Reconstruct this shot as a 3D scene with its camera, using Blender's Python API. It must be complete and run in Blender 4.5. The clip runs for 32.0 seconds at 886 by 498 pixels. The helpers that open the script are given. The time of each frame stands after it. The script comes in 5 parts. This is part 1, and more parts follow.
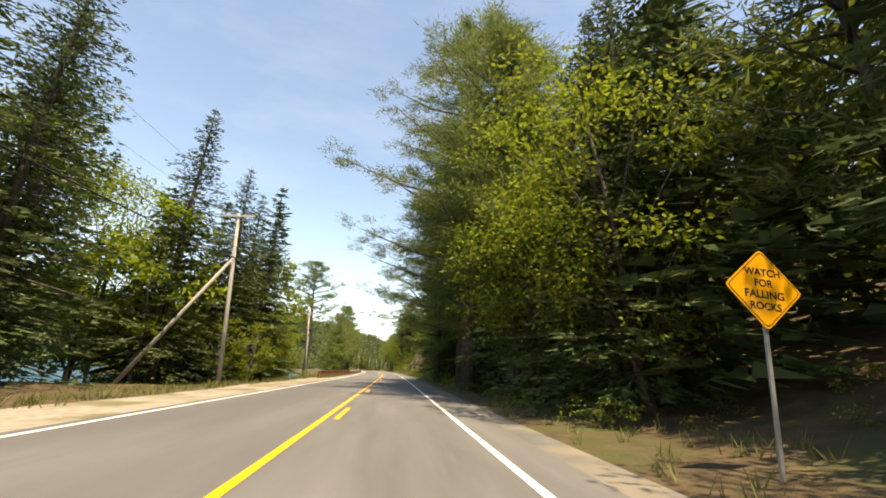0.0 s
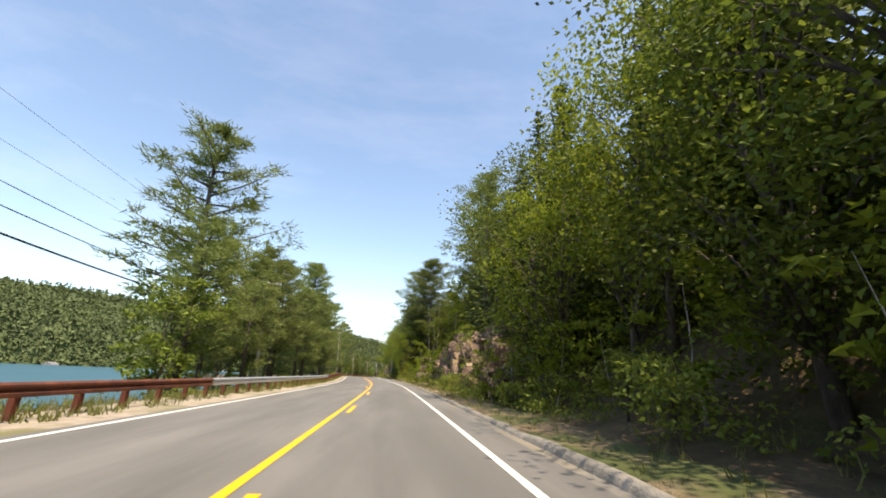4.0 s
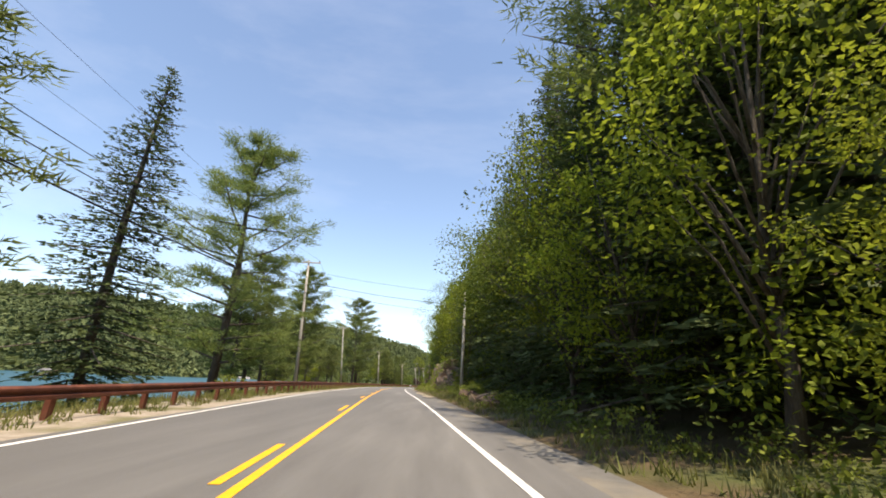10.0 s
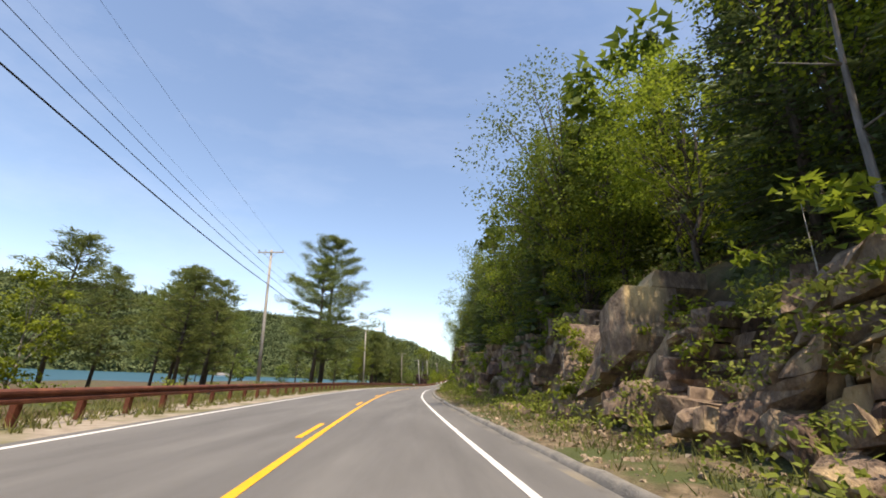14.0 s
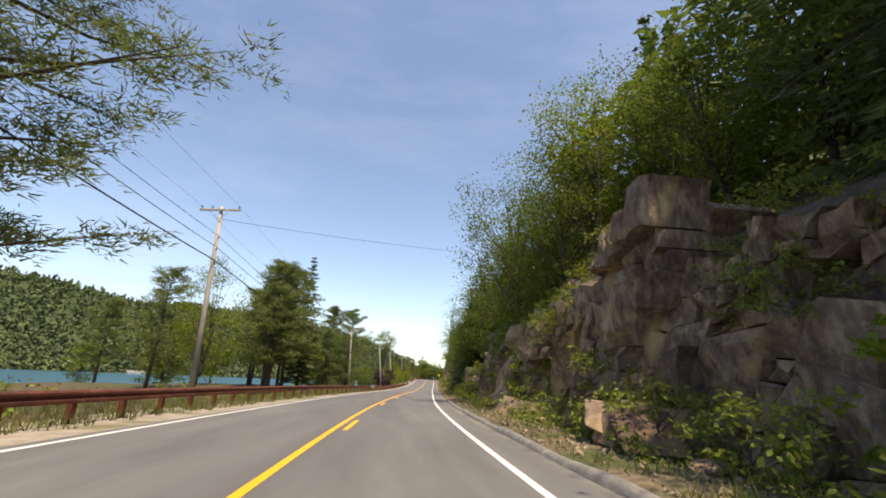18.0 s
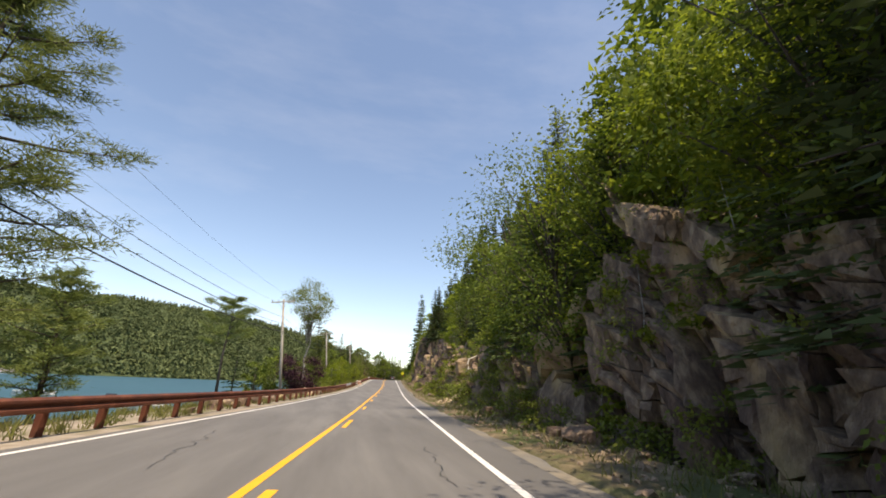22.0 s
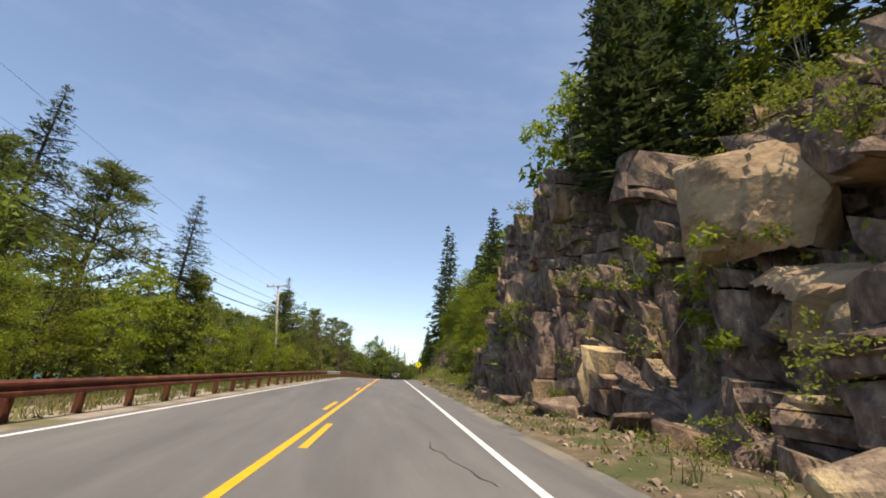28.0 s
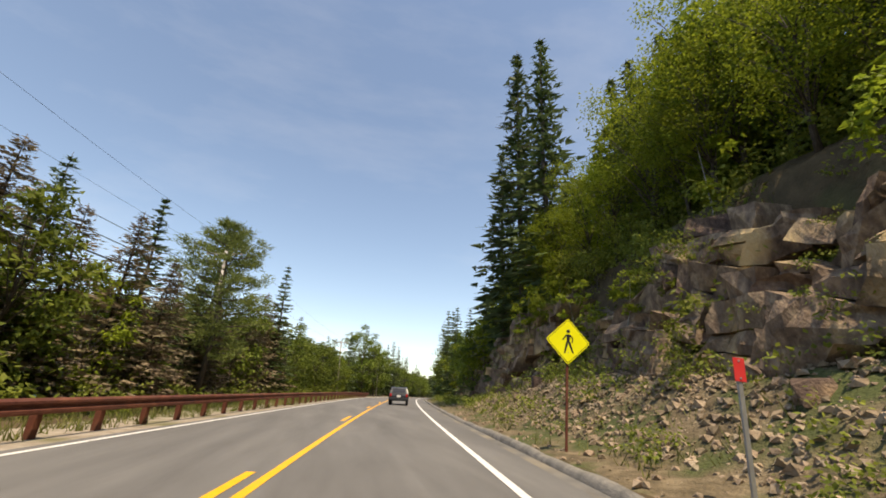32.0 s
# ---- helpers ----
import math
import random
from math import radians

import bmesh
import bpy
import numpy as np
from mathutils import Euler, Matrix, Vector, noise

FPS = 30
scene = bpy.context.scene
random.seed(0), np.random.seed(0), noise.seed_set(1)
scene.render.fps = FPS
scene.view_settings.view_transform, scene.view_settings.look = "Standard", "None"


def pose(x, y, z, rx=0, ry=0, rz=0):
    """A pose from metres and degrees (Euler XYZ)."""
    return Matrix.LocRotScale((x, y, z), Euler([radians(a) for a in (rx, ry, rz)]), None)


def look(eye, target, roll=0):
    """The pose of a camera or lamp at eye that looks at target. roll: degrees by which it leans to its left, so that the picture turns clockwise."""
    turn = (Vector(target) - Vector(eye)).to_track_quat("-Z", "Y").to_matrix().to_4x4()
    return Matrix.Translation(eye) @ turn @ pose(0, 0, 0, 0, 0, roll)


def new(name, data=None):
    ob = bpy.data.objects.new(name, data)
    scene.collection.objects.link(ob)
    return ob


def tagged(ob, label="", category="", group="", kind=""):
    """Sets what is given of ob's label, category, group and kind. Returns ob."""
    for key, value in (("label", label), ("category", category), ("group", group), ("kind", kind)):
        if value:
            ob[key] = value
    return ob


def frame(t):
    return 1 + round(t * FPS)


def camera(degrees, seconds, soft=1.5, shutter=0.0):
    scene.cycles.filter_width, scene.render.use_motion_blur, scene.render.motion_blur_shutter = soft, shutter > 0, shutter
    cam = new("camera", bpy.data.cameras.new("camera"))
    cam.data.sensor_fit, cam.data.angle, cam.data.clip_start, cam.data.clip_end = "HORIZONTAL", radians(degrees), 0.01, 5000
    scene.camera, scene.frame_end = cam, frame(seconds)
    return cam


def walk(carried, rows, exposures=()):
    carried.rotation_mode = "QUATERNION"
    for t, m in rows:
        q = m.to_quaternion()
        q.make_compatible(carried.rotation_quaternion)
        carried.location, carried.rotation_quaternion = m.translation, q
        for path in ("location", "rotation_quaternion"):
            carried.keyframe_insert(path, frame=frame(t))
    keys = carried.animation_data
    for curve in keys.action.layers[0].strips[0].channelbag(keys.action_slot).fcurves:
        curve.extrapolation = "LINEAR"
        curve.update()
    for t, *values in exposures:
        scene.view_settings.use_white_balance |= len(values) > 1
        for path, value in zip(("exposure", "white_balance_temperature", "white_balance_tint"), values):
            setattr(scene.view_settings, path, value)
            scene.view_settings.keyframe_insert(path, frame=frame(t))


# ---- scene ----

# ---- camera ----
cam = camera(94.2, 32.0, soft=1.8)
ROWS = [
    (0.0, 0.0, 0.0, 0.265, 106.91, -2.51, -6.72), (0.5, 0.008, 7.783, 0.302, 106.89, -2.52, -6.74), (1.0, 0.016, 15.543, 0.35, 106.86, -2.52, -6.74),
    (1.5, 0.026, 23.279, 0.4, 107.12, -2.51, -6.76), (2.0, 0.035, 30.991, 0.449, 107.37, -2.51, -6.78), (2.5, 0.036, 38.679, 0.498, 107.63, -2.51, -6.67),
    (3.0, 0.023, 46.343, 0.545, 107.9, -2.51, -6.58), (3.5, -0.006, 53.983, 0.593, 107.75, -2.51, -6.45), (4.0, -0.052, 61.601, 0.641, 107.61, -2.51, -6.29),
    (4.5, -0.114, 69.196, 0.69, 107.72, -2.51, -6.18), (5.0, -0.195, 76.765, 0.74, 107.83, -2.51, -6.05), (5.5, -0.298, 84.306, 0.79, 108.07, -2.51, -5.9),
    (6.0, -0.43, 91.819, 0.841, 108.32, -2.5, -5.66), (6.5, -0.607, 99.263, 0.892, 108.61, -2.5, -5.3), (7.0, -0.843, 106.576, 0.942, 108.89, -2.5, -4.78),
    (7.5, -1.168, 113.757, 0.993, 108.91, -2.5, -3.81), (8.0, -1.602, 120.802, 1.05, 108.94, -2.5, -2.78), (8.5, -2.131, 127.706, 1.117, 108.86, -2.5, -1.95),
    (9.0, -2.741, 134.525, 1.191, 108.77, -2.5, -1.23), (9.5, -3.397, 141.351, 1.265, 108.56, -2.5, -0.94), (10.0, -4.064, 148.188, 1.34, 108.35, -2.5, -1.13),
    (10.5, -4.727, 155.039, 1.415, 108.31, -2.5, -1.34), (11.0, -5.376, 161.903, 1.49, 108.27, -2.5, -1.42), (11.5, -6.029, 168.798, 1.561, 108.05, -2.51, -1.24),
    (12.0, -6.702, 175.751, 1.612, 107.82, -2.51, -1.1), (12.5, -7.384, 182.763, 1.629, 107.81, -2.51, -1.13), (13.0, -8.064, 189.835, 1.625, 107.8, -2.51, -1.22),
    (13.5, -8.732, 196.968, 1.618, 107.87, -2.51, -1.42), (14.0, -9.379, 204.163, 1.61, 107.94, -2.51, -1.69), (14.5, -9.99, 211.417, 1.603, 108.01, -2.51, -1.95),
    (15.0, -10.554, 218.728, 1.595, 108.09, -2.51, -2.47), (15.5, -11.056, 226.095, 1.587, 107.85, -2.51, -3.03), (16.0, -11.485, 233.52, 1.578, 107.61, -2.51, -3.58),
    (16.5, -11.816, 241.006, 1.565, 107.8, -2.51, -4.52), (17.0, -12.029, 248.546, 1.55, 108.04, -2.51, -5.5), (17.5, -12.116, 256.114, 1.535, 108.1, -2.51, -6.47),
    (18.0, -12.076, 263.708, 1.52, 108.15, -2.51, -7.46), (18.5, -11.904, 271.326, 1.505, 108.53, -2.5, -8.43), (19.0, -11.596, 278.964, 1.49, 108.91, -2.5, -9.47),
    (19.5, -11.148, 286.597, 1.475, 109.31, -2.5, -10.68), (20.0, -10.558, 294.185, 1.457, 109.7, -2.49, -11.77), (20.5, -9.868, 301.723, 1.434, 109.56, -2.5, -12.45),
    (21.0, -9.113, 309.207, 1.41, 109.4, -2.5, -12.78), (21.5, -8.315, 316.636, 1.385, 109.01, -2.5, -13.05), (22.0, -7.496, 323.999, 1.361, 108.61, -2.5, -13.27),
    (22.5, -6.683, 331.278, 1.337, 108.45, -2.5, -13.1), (23.0, -5.896, 338.474, 1.315, 108.3, -2.5, -12.91), (23.5, -5.134, 345.588, 1.295, 107.71, -2.51, -12.7),
    (24.0, -4.395, 352.626, 1.293, 107.2, -2.51, -12.57), (24.5, -3.649, 359.676, 1.32, 107.05, -2.51, -12.74), (25.0, -2.879, 366.767, 1.364, 106.91, -2.51, -12.94),
    (25.5, -2.082, 373.898, 1.416, 107.13, -2.51, -13.14), (26.0, -1.258, 381.069, 1.498, 107.32, -2.51, -13.36), (26.5, -0.42, 388.281, 1.628, 107.7, -2.51, -13.43),
    (27.0, 0.42, 395.537, 1.788, 107.88, -2.51, -13.31), (27.5, 1.255, 402.837, 1.957, 108.29, -2.5, -13.18), (28.0, 2.076, 410.182, 2.154, 108.63, -2.5, -13.07),
    (28.5, 2.888, 417.58, 2.399, 108.94, -2.5, -12.96), (29.0, 3.693, 425.041, 2.673, 109.19, -2.5, -12.89), (29.5, 4.492, 432.542, 2.951, 109.44, -2.5, -12.8),
    (30.0, 5.285, 440.05, 3.22, 109.77, -2.49, -12.79), (30.5, 6.083, 447.563, 3.474, 110.0, -2.49, -12.88), (31.0, 6.895, 455.079, 3.72, 110.21, -2.49, -13.03),
    (31.5, 7.723, 462.599, 3.96, 110.15, -2.49, -13.16), (32.0, 8.569, 470.123, 4.16, 109.89, -2.49, -13.28),
]
EXPO = [(0.0, 0.87, 9200, 11), (2.0, 0.87, 9700, 11), (3.2, 0.77, 8400, 11), (4.6, 0.67, 7900, 11), (9.0, 0.6, 7700, 12), (12.5, 0.47, 7550, 14), (17.0, 0.33, 7800, 14), (20.0, 0.33, 8000, 14), (25.0, 0.17, 7800, 14), (29.0, 0.17, 7700, 13), (31.0, 0.24, 8100, 12), (32.0, 0.22, 8400, 12)]
walk(cam, [(t, pose(x, y, z, rx, ry, rz)) for t, x, y, z, rx, ry, rz in ROWS], EXPO)

# the road: heading in degrees (left positive) and height by station, station 0 where the drive begins
HEAD = [(0.0, -0.05), (15.5, -0.07), (31.0, -0.07), (46.3, 0.14), (61.6, 0.4), (76.8, 0.66), (91.8, 1.09), (106.6, 2.02), (120.8, 3.94),
        (134.6, 5.48), (148.3, 5.61), (162.1, 5.33), (176.0, 5.59), (190.2, 5.48), (204.6, 5.05), (219.2, 4.24), (234.0, 3.06), (249.0, 1.22),
        (264.2, -0.73), (279.5, -2.74), (294.7, -4.95), (309.8, -6.0), (324.7, -6.47), (339.2, -6.18), (353.5, -5.93), (367.7, -6.27), (382.1,
        -6.65), (396.7, -6.6), (411.4, -6.32), (426.3, -6.11), (441.4, -6.0), (456.6, -6.21), (471.7, -6.46), (520, -9), (600, -14)]
RISE = [(0.0, -1.02), (31.0, -0.82), (61.6, -0.63), (91.8, -0.43), (120.8, -0.23), (148.3, 0.07), (176.0, 0.37), (204.6, 0.34), (234.0,
        0.31), (264.2, 0.25), (294.7, 0.19), (324.7, 0.09), (353.5, -0.0), (382.1, 0.19), (411.4, 0.85), (441.4, 1.96), (471.7, 2.94), (530, 3.6),
        (600, 3.8)]
S0, S1 = -200, 2200
ST = np.arange(S0, S1 + 1.0)


def smooth(v, n):
    k = np.hanning(n + 2)[1:-1]
    return np.convolve(np.pad(v, n // 2, mode="edge"), k / k.sum(), mode="valid")[:len(v)]


RH = np.radians(smooth(np.interp(ST, *zip(*HEAD)), 15))
RX = np.cumsum(-np.sin(RH))
RY = np.cumsum(np.cos(RH))
RX, RY = RX - RX[-S0], RY - RY[-S0]
RZ = smooth(np.interp(ST, *zip(*RISE)), 31)


def lane(s, d=0.0, h=0.0):
    """World place d metres right of the driving line, h above the road, at station s."""
    x, y, z, a = (np.interp(s, ST, v) for v in (RX, RY, RZ, RH))
    a = a / (1 + (d / 70.0) ** 2)
    return x + d * np.cos(a), y + d * np.sin(a), z + h

# ---- world, sun ----
SUN_EL, SUN_AZ = 67.0, 161.0   # elevation; clockwise from ahead, so the sun stands behind the right shoulder
world = bpy.data.worlds.new("world")
scene.world = world
world.use_nodes = True
wn = world.node_tree.nodes
sky = wn.new("ShaderNodeTexSky")
sky.sky_type, sky.sun_disc = "NISHITA", False
sky.sun_elevation, sky.sun_rotation = radians(SUN_EL), radians(SUN_AZ)
sky.air_density, sky.dust_density, sky.ozone_density = 1.0, .4, 3.0
# thin high cirrus, stretched along the wind
wl = world.node_tree.links.new
wc, wm, wz, wr, wx = (wn.new("ShaderNode" + k) for k in ("TexCoord", "Mapping", "TexNoise", "ValToRGB", "Mix"))
wm.inputs["Scale"].default_value, wm.inputs["Rotation"].default_value = (1.2, 3.4, 5.0), (0, 0, .5)
wz.inputs["Scale"].default_value, wz.inputs["Detail"].default_value, wz.inputs["Roughness"].default_value = 1.6, 8, .6
wr.color_ramp.elements[0].position, wr.color_ramp.elements[1].position = .46, .8
wr.color_ramp.elements[1].color = (.08, .08, .08, 1)
wx.data_type = "RGBA"
wl(wc.outputs["Generated"], wm.inputs[0])
wl(wm.outputs[0], wz.inputs["Vector"])
wl(wz.outputs["Fac"], wr.inputs[0])
wl(wr.outputs[0], wx.inputs[0])
wl(sky.outputs[0], wx.inputs[6])
wx.inputs[7].default_value = (6.4, 6.6, 7.0, 1)
wl(wx.outputs[2], wn["Background"].inputs[0])
wn["Background"].inputs[1].default_value = 0.205
sun = new("sun", bpy.data.lights.new("sun", "SUN"))
sun.data.energy, sun.data.angle, sun.data.color = 5.0, radians(0.6), (1, .92, .8)
el, az = radians(SUN_EL), radians(SUN_AZ)
SUN_DIR = Vector((math.sin(az) * math.cos(el), math.cos(az) * math.cos(el), math.sin(el)))
sun.matrix_basis = look(SUN_DIR * 100, (0, 0, 0))


# ---- materials ----
def material(name, colors, scale=1.0, rough=.85, bump=.3, bscale=None, metal=0.0, isle=0.0, obj=0.0, detail=6, spec=.3, trans=0.0,
             stain=None, stain_scale=.15, stain_at=.55, stretch=(1, 1, 1)):
    """Two scales of noise between colours, a second stain layer, relief, and variation by island or object."""
    m = bpy.data.materials.new(name)
    m.use_nodes = True
    t = m.node_tree
    n, ln = t.nodes, t.links.new
    b = n["Principled BSDF"]
    co = n.new("ShaderNodeTexCoord")
    mp = n.new("ShaderNodeMapping")
    mp.inputs["Scale"].default_value = stretch
    ln(co.outputs["Object"], mp.inputs[0])
    nz = n.new("ShaderNodeTexNoise")
    nz.inputs["Scale"].default_value, nz.inputs["Detail"].default_value, nz.inputs["Roughness"].default_value = scale, detail, .62
    ln(mp.outputs[0], nz.inputs["Vector"])
    ramp = n.new("ShaderNodeValToRGB")
    el_ = ramp.color_ramp.elements
    k = len(colors)
    while len(el_) < k:
        el_.new(.5)
    for i, c in enumerate(colors):
        el_[i].position, el_[i].color = .3 + .4 * i / max(k - 1, 1), (*c, 1)
    ln(nz.outputs["Fac"], ramp.inputs[0])
    out = ramp.outputs[0]
    if stain:
        n2 = n.new("ShaderNodeTexNoise")
        n2.inputs["Scale"].default_value, n2.inputs["Detail"].default_value = stain_scale, 5
        ln(mp.outputs[0], n2.inputs["Vector"])
        r2 = n.new("ShaderNodeValToRGB")
        r2.color_ramp.elements[0].position, r2.color_ramp.elements[1].position = stain_at - .06, stain_at + .1
        ln(n2.outputs["Fac"], r2.inputs[0])
        mx = n.new("ShaderNodeMix")
        mx.data_type = "RGBA"
        ln(r2.outputs[0], mx.inputs[0])
        ln(out, mx.inputs[6])
        mx.inputs[7].default_value = (*stain, 1)
        out = mx.outputs[2]
    if isle or obj:
        hs = n.new("ShaderNodeHueSaturation")
        if isle:
            src = n.new("ShaderNodeNewGeometry").outputs["Random Per Island"]
        if obj:
            so = n.new("ShaderNodeObjectInfo").outputs["Random"]
        for key, amount, key2 in (("Value", 1.0, "v"), ("Hue", .035, "h")):
            total = None
            for have, sock, amp in ((isle, src if isle else None, isle), (obj, so if obj else None, obj)):
                if have:
                    mr = n.new("ShaderNodeMapRange")
                    mid = 1.0 if key == "Value" and total is None else (.5 if key == "Hue" and total is None else 0.0)
                    sign = 1 if key == "Value" else (-1 if have is isle else 1)
                    mr.inputs[3].default_value, mr.inputs[4].default_value = mid - sign * amp * amount, mid + sign * amp * amount
                    ln(sock, mr.inputs[0])
                    if total is None:
                        total = mr.outputs[0]
                    else:
                        ad = n.new("ShaderNodeMath")
                        ln(total, ad.inputs[0])
                        ln(mr.outputs[0], ad.inputs[1])
                        total = ad.outputs[0]
            ln(total, hs.inputs[key])
        ln(out, hs.inputs["Color"])
        out = hs.outputs[0]
    ln(out, b.inputs["Base Color"])
    b.inputs["Roughness"].default_value, b.inputs["Metallic"].default_value = rough, metal
    b.inputs["Specular IOR Level"].default_value = spec
    if bump:
        nb = n.new("ShaderNodeTexNoise")
        nb.inputs["Scale"].default_value, nb.inputs["Detail"].default_value = bscale or scale * 4, 9
        ln(mp.outputs[0], nb.inputs["Vector"])
        bp = n.new("ShaderNodeBump")
        bp.inputs["Strength"].default_value, bp.inputs["Distance"].default_value = bump, .05
        ln(nb.outputs["Fac"], bp.inputs["Height"])
        ln(bp.outputs[0], b.inputs["Normal"])
    if trans:
        tr = n.new("ShaderNodeBsdfTranslucent")
        ms = n.new("ShaderNodeMixShader")
        ms.inputs[0].default_value = trans
        ln(out, tr.inputs[0])
        ln(b.outputs[0], ms.inputs[1])
        ln(tr.outputs[0], ms.inputs[2])
        ln(ms.outputs[0], n["Material Output"].inputs[0])
    return m


ASPHALT = material("asphalt", [(.115, .112, .108), (.145, .142, .137), (.18, .176, .168)], .35, .85, .35, 60, stain=(.115, .113, .11), stain_scale=.06, stretch=(3, .35, 1))
SHOULDER = material("shoulder_asphalt", [(.1, .097, .092), (.15, .145, .135), (.2, .19, .17)], 1.2, .9, .5, 45, stain=(.24, .21, .16), stain_scale=.4)
YELLOW = material("yellow_paint", [(.8, .37, .01), (.86, .44, .016)], 6, .6, .15, 50, stain=(.5, .3, .05), stain_scale=3, stain_at=.68)
WHITE = material("white_line_paint", [(.62, .61, .58), (.78, .77, .75)], 5, .6, .15, 50, stain=(.4, .39, .37), stain_scale=2.5, stain_at=.66)
TAR = material("tar", [(.02, .02, .02), (.04, .04, .04)], 4, .6, .2)
GROUND = material("forest_ground", [(.058, .04, .023), (.09, .064, .034), (.135, .095, .052)], 1.6, .95, .9, 12, stain=(.07, .08, .026), stain_scale=.3, stain_at=.56)
WOODED = material("wooded_ground", [(.04, .056, .022), (.055, .078, .03), (.075, .1, .038)], .05, .95, .6, 1)
GRAVEL = material("gravel", [(.24, .2, .15), (.34, .29, .23), (.42, .37, .3)], 3, .95, .8, 30, stain=(.17, .16, .08), stain_scale=.5)
TALUS = material("stony_soil", [(.085, .066, .038), (.15, .115, .07), (.25, .195, .125)], 2.2, .95, 1.0, 16, stain=(.07, .085, .028), stain_scale=.7, stain_at=.5)
CURB = material("bitumen_kerb", [(.13, .125, .115), (.2, .19, .17), (.27, .25, .22)], 3, .9, .6, 30)
ROCK = material("cliff_rock", [(.07, .054, .045), (.14, .106, .086), (.24, .183, .14)], 1.3, .9, .45, 30, stain=(.34, .24, .13), stain_scale=.28, stain_at=.6, detail=12)
BLOCK = material("rock_block", [(.072, .05, .039), (.165, .115, .085), (.325, .24, .165)], 4.5, .9, 1.0, 16, obj=.4, stain=(.46, .33, .18), stain_scale=.7, stain_at=.6, detail=14, stretch=(1, 1, .5))
SPLIT = material("split_stone", [(.24, .17, .1), (.42, .32, .2), (.56, .45, .3)], 3, .9, .7, 14, obj=.3)
RUBBLE = material("rubble", [(.17, .125, .085), (.27, .205, .14), (.38, .31, .22)], 2, .95, .8, 14, isle=.25)
BARK = material("bark", [(.05, .04, .032), (.1, .082, .066), (.17, .145, .12)], 3, .95, 1.0, 14, stretch=(3, 3, .5))
BIRCH = material("birch_bark", [(.14, .125, .105), (.28, .26, .23), (.46, .44, .4)], 2, .8, .4, 10, stretch=(1, 1, 4), stain=(.06, .05, .045), stain_scale=2, stain_at=.68)
LEAF = {k: material(k + "_leaf", c, .6, .62, 0, isle=.3, obj=.2, spec=.18, trans=tr) for k, c, tr in (
    ("broad", [(.1, .14, .022), (.135, .18, .028), (.175, .22, .035)], .35),
    ("bright", [(.16, .205, .021), (.205, .255, .027), (.255, .305, .036)], .5),
    ("spruce", [(.062, .092, .034), (.084, .116, .042), (.11, .145, .05)], .25),
    ("pine", [(.12, .158, .047), (.165, .205, .058), (.215, .252, .072)], .4),
    ("shrub", [(.13, .165, .03), (.18, .215, .038), (.24, .262, .052)], .4),
    ("purple", [(.035, .014, .02), (.05, .02, .028), (.065, .028, .036)], .15),
    ("brown", [(.15, .115, .075), (.2, .155, .1), (.15, .15, .075)], .15))}
GRASS = material("grass_blade", [(.1, .13, .03), (.16, .17, .05), (.24, .22, .08)], .4, .7, 0, isle=.3, trans=.3)
FAR = material("far_leaf", [(.075, .098, .045), (.095, .12, .052), (.12, .145, .06)], .02, .95, 0, isle=.3, spec=.1)
WATER = material("lake_water", [(.018, .07, .09), (.026, .09, .11)], .03, .5, 1.0, .55, spec=.3, stretch=(1, .45, 1))
RUST = material("rusted_steel", [(.1, .034, .023), (.155, .052, .033), (.215, .08, .046)], 2.5, .75, .3, 30, metal=.25, obj=.12, stain=(.1, .04, .028), stain_scale=.8)
ZINC = material("galvanised_steel", [(.5, .51, .52), (.62, .63, .64)], 4, .45, .1, 30, metal=.7)
POLE = material("weathered_pole", [(.3, .27, .23), (.42, .39, .34), (.52, .48, .43)], 2, .9, .6, 12, stretch=(4, 4, .3))
DEADWOOD = material("grey_deadwood", [(.1, .09, .08), (.18, .165, .15), (.27, .25, .23)], 3, .9, .7, 14, stretch=(3, 3, .5))
CABLE = material("black_cable", [(.012, .012, .013), (.02, .02, .02)], 5, .6, 0)
SIGNY = material("yellow_sign_sheet", [(.82, .78, .02), (.88, .84, .03)], 2, .4, 0)
SIGNO = material("orange_sign_sheet", [(.72, .3, .012), (.8, .36, .015)], 2, .5, 0, stain=(.5, .22, .03), stain_scale=1.5, stain_at=.65)
BLACK = material("black_print", [(.012, .012, .012), (.02, .02, .02)], 4, .5, 0)
REDM = material("red_sheet", [(.6, .03, .03), (.68, .05, .05)], 2, .5, 0)
WHITEP = material("white_paint", [(.72, .7, .66), (.8, .79, .76)], 3, .6, .1, 20, stain=(.5, .47, .4), stain_scale=2, stain_at=.65)
STEEL = material("dull_steel", [(.3, .3, .3), (.42, .42, .41)], 3, .5, .1, 20, metal=.6)
CARP = material("car_paint", [(.03, .033, .036), (.045, .048, .052)], 2, .3, 0, metal=.5)
GLASSD = material("car_glass", [(.02, .022, .025), (.03, .032, .035)], 2, .08, 0, spec=.6)
TYRE = material("tyre_rubber", [(.015, .015, .015), (.03, .03, .03)], 8, .9, .2)
LAMPR = material("red_lamp", [(.35, .01, .01), (.45, .02, .015)], 2, .2, 0)
CERAMIC = material("insulator_ceramic", [(.12, .1, .09), (.2, .17, .15)], 3, .3, 0)
ROOF = material("house_roof", [(.16, .15, .15), (.24, .23, .22)], 2, .9, .3, 8)
ORANGE = material("orange_tape", [(.75, .2, .06), (.82, .27, .09)], 4, .5, 0)


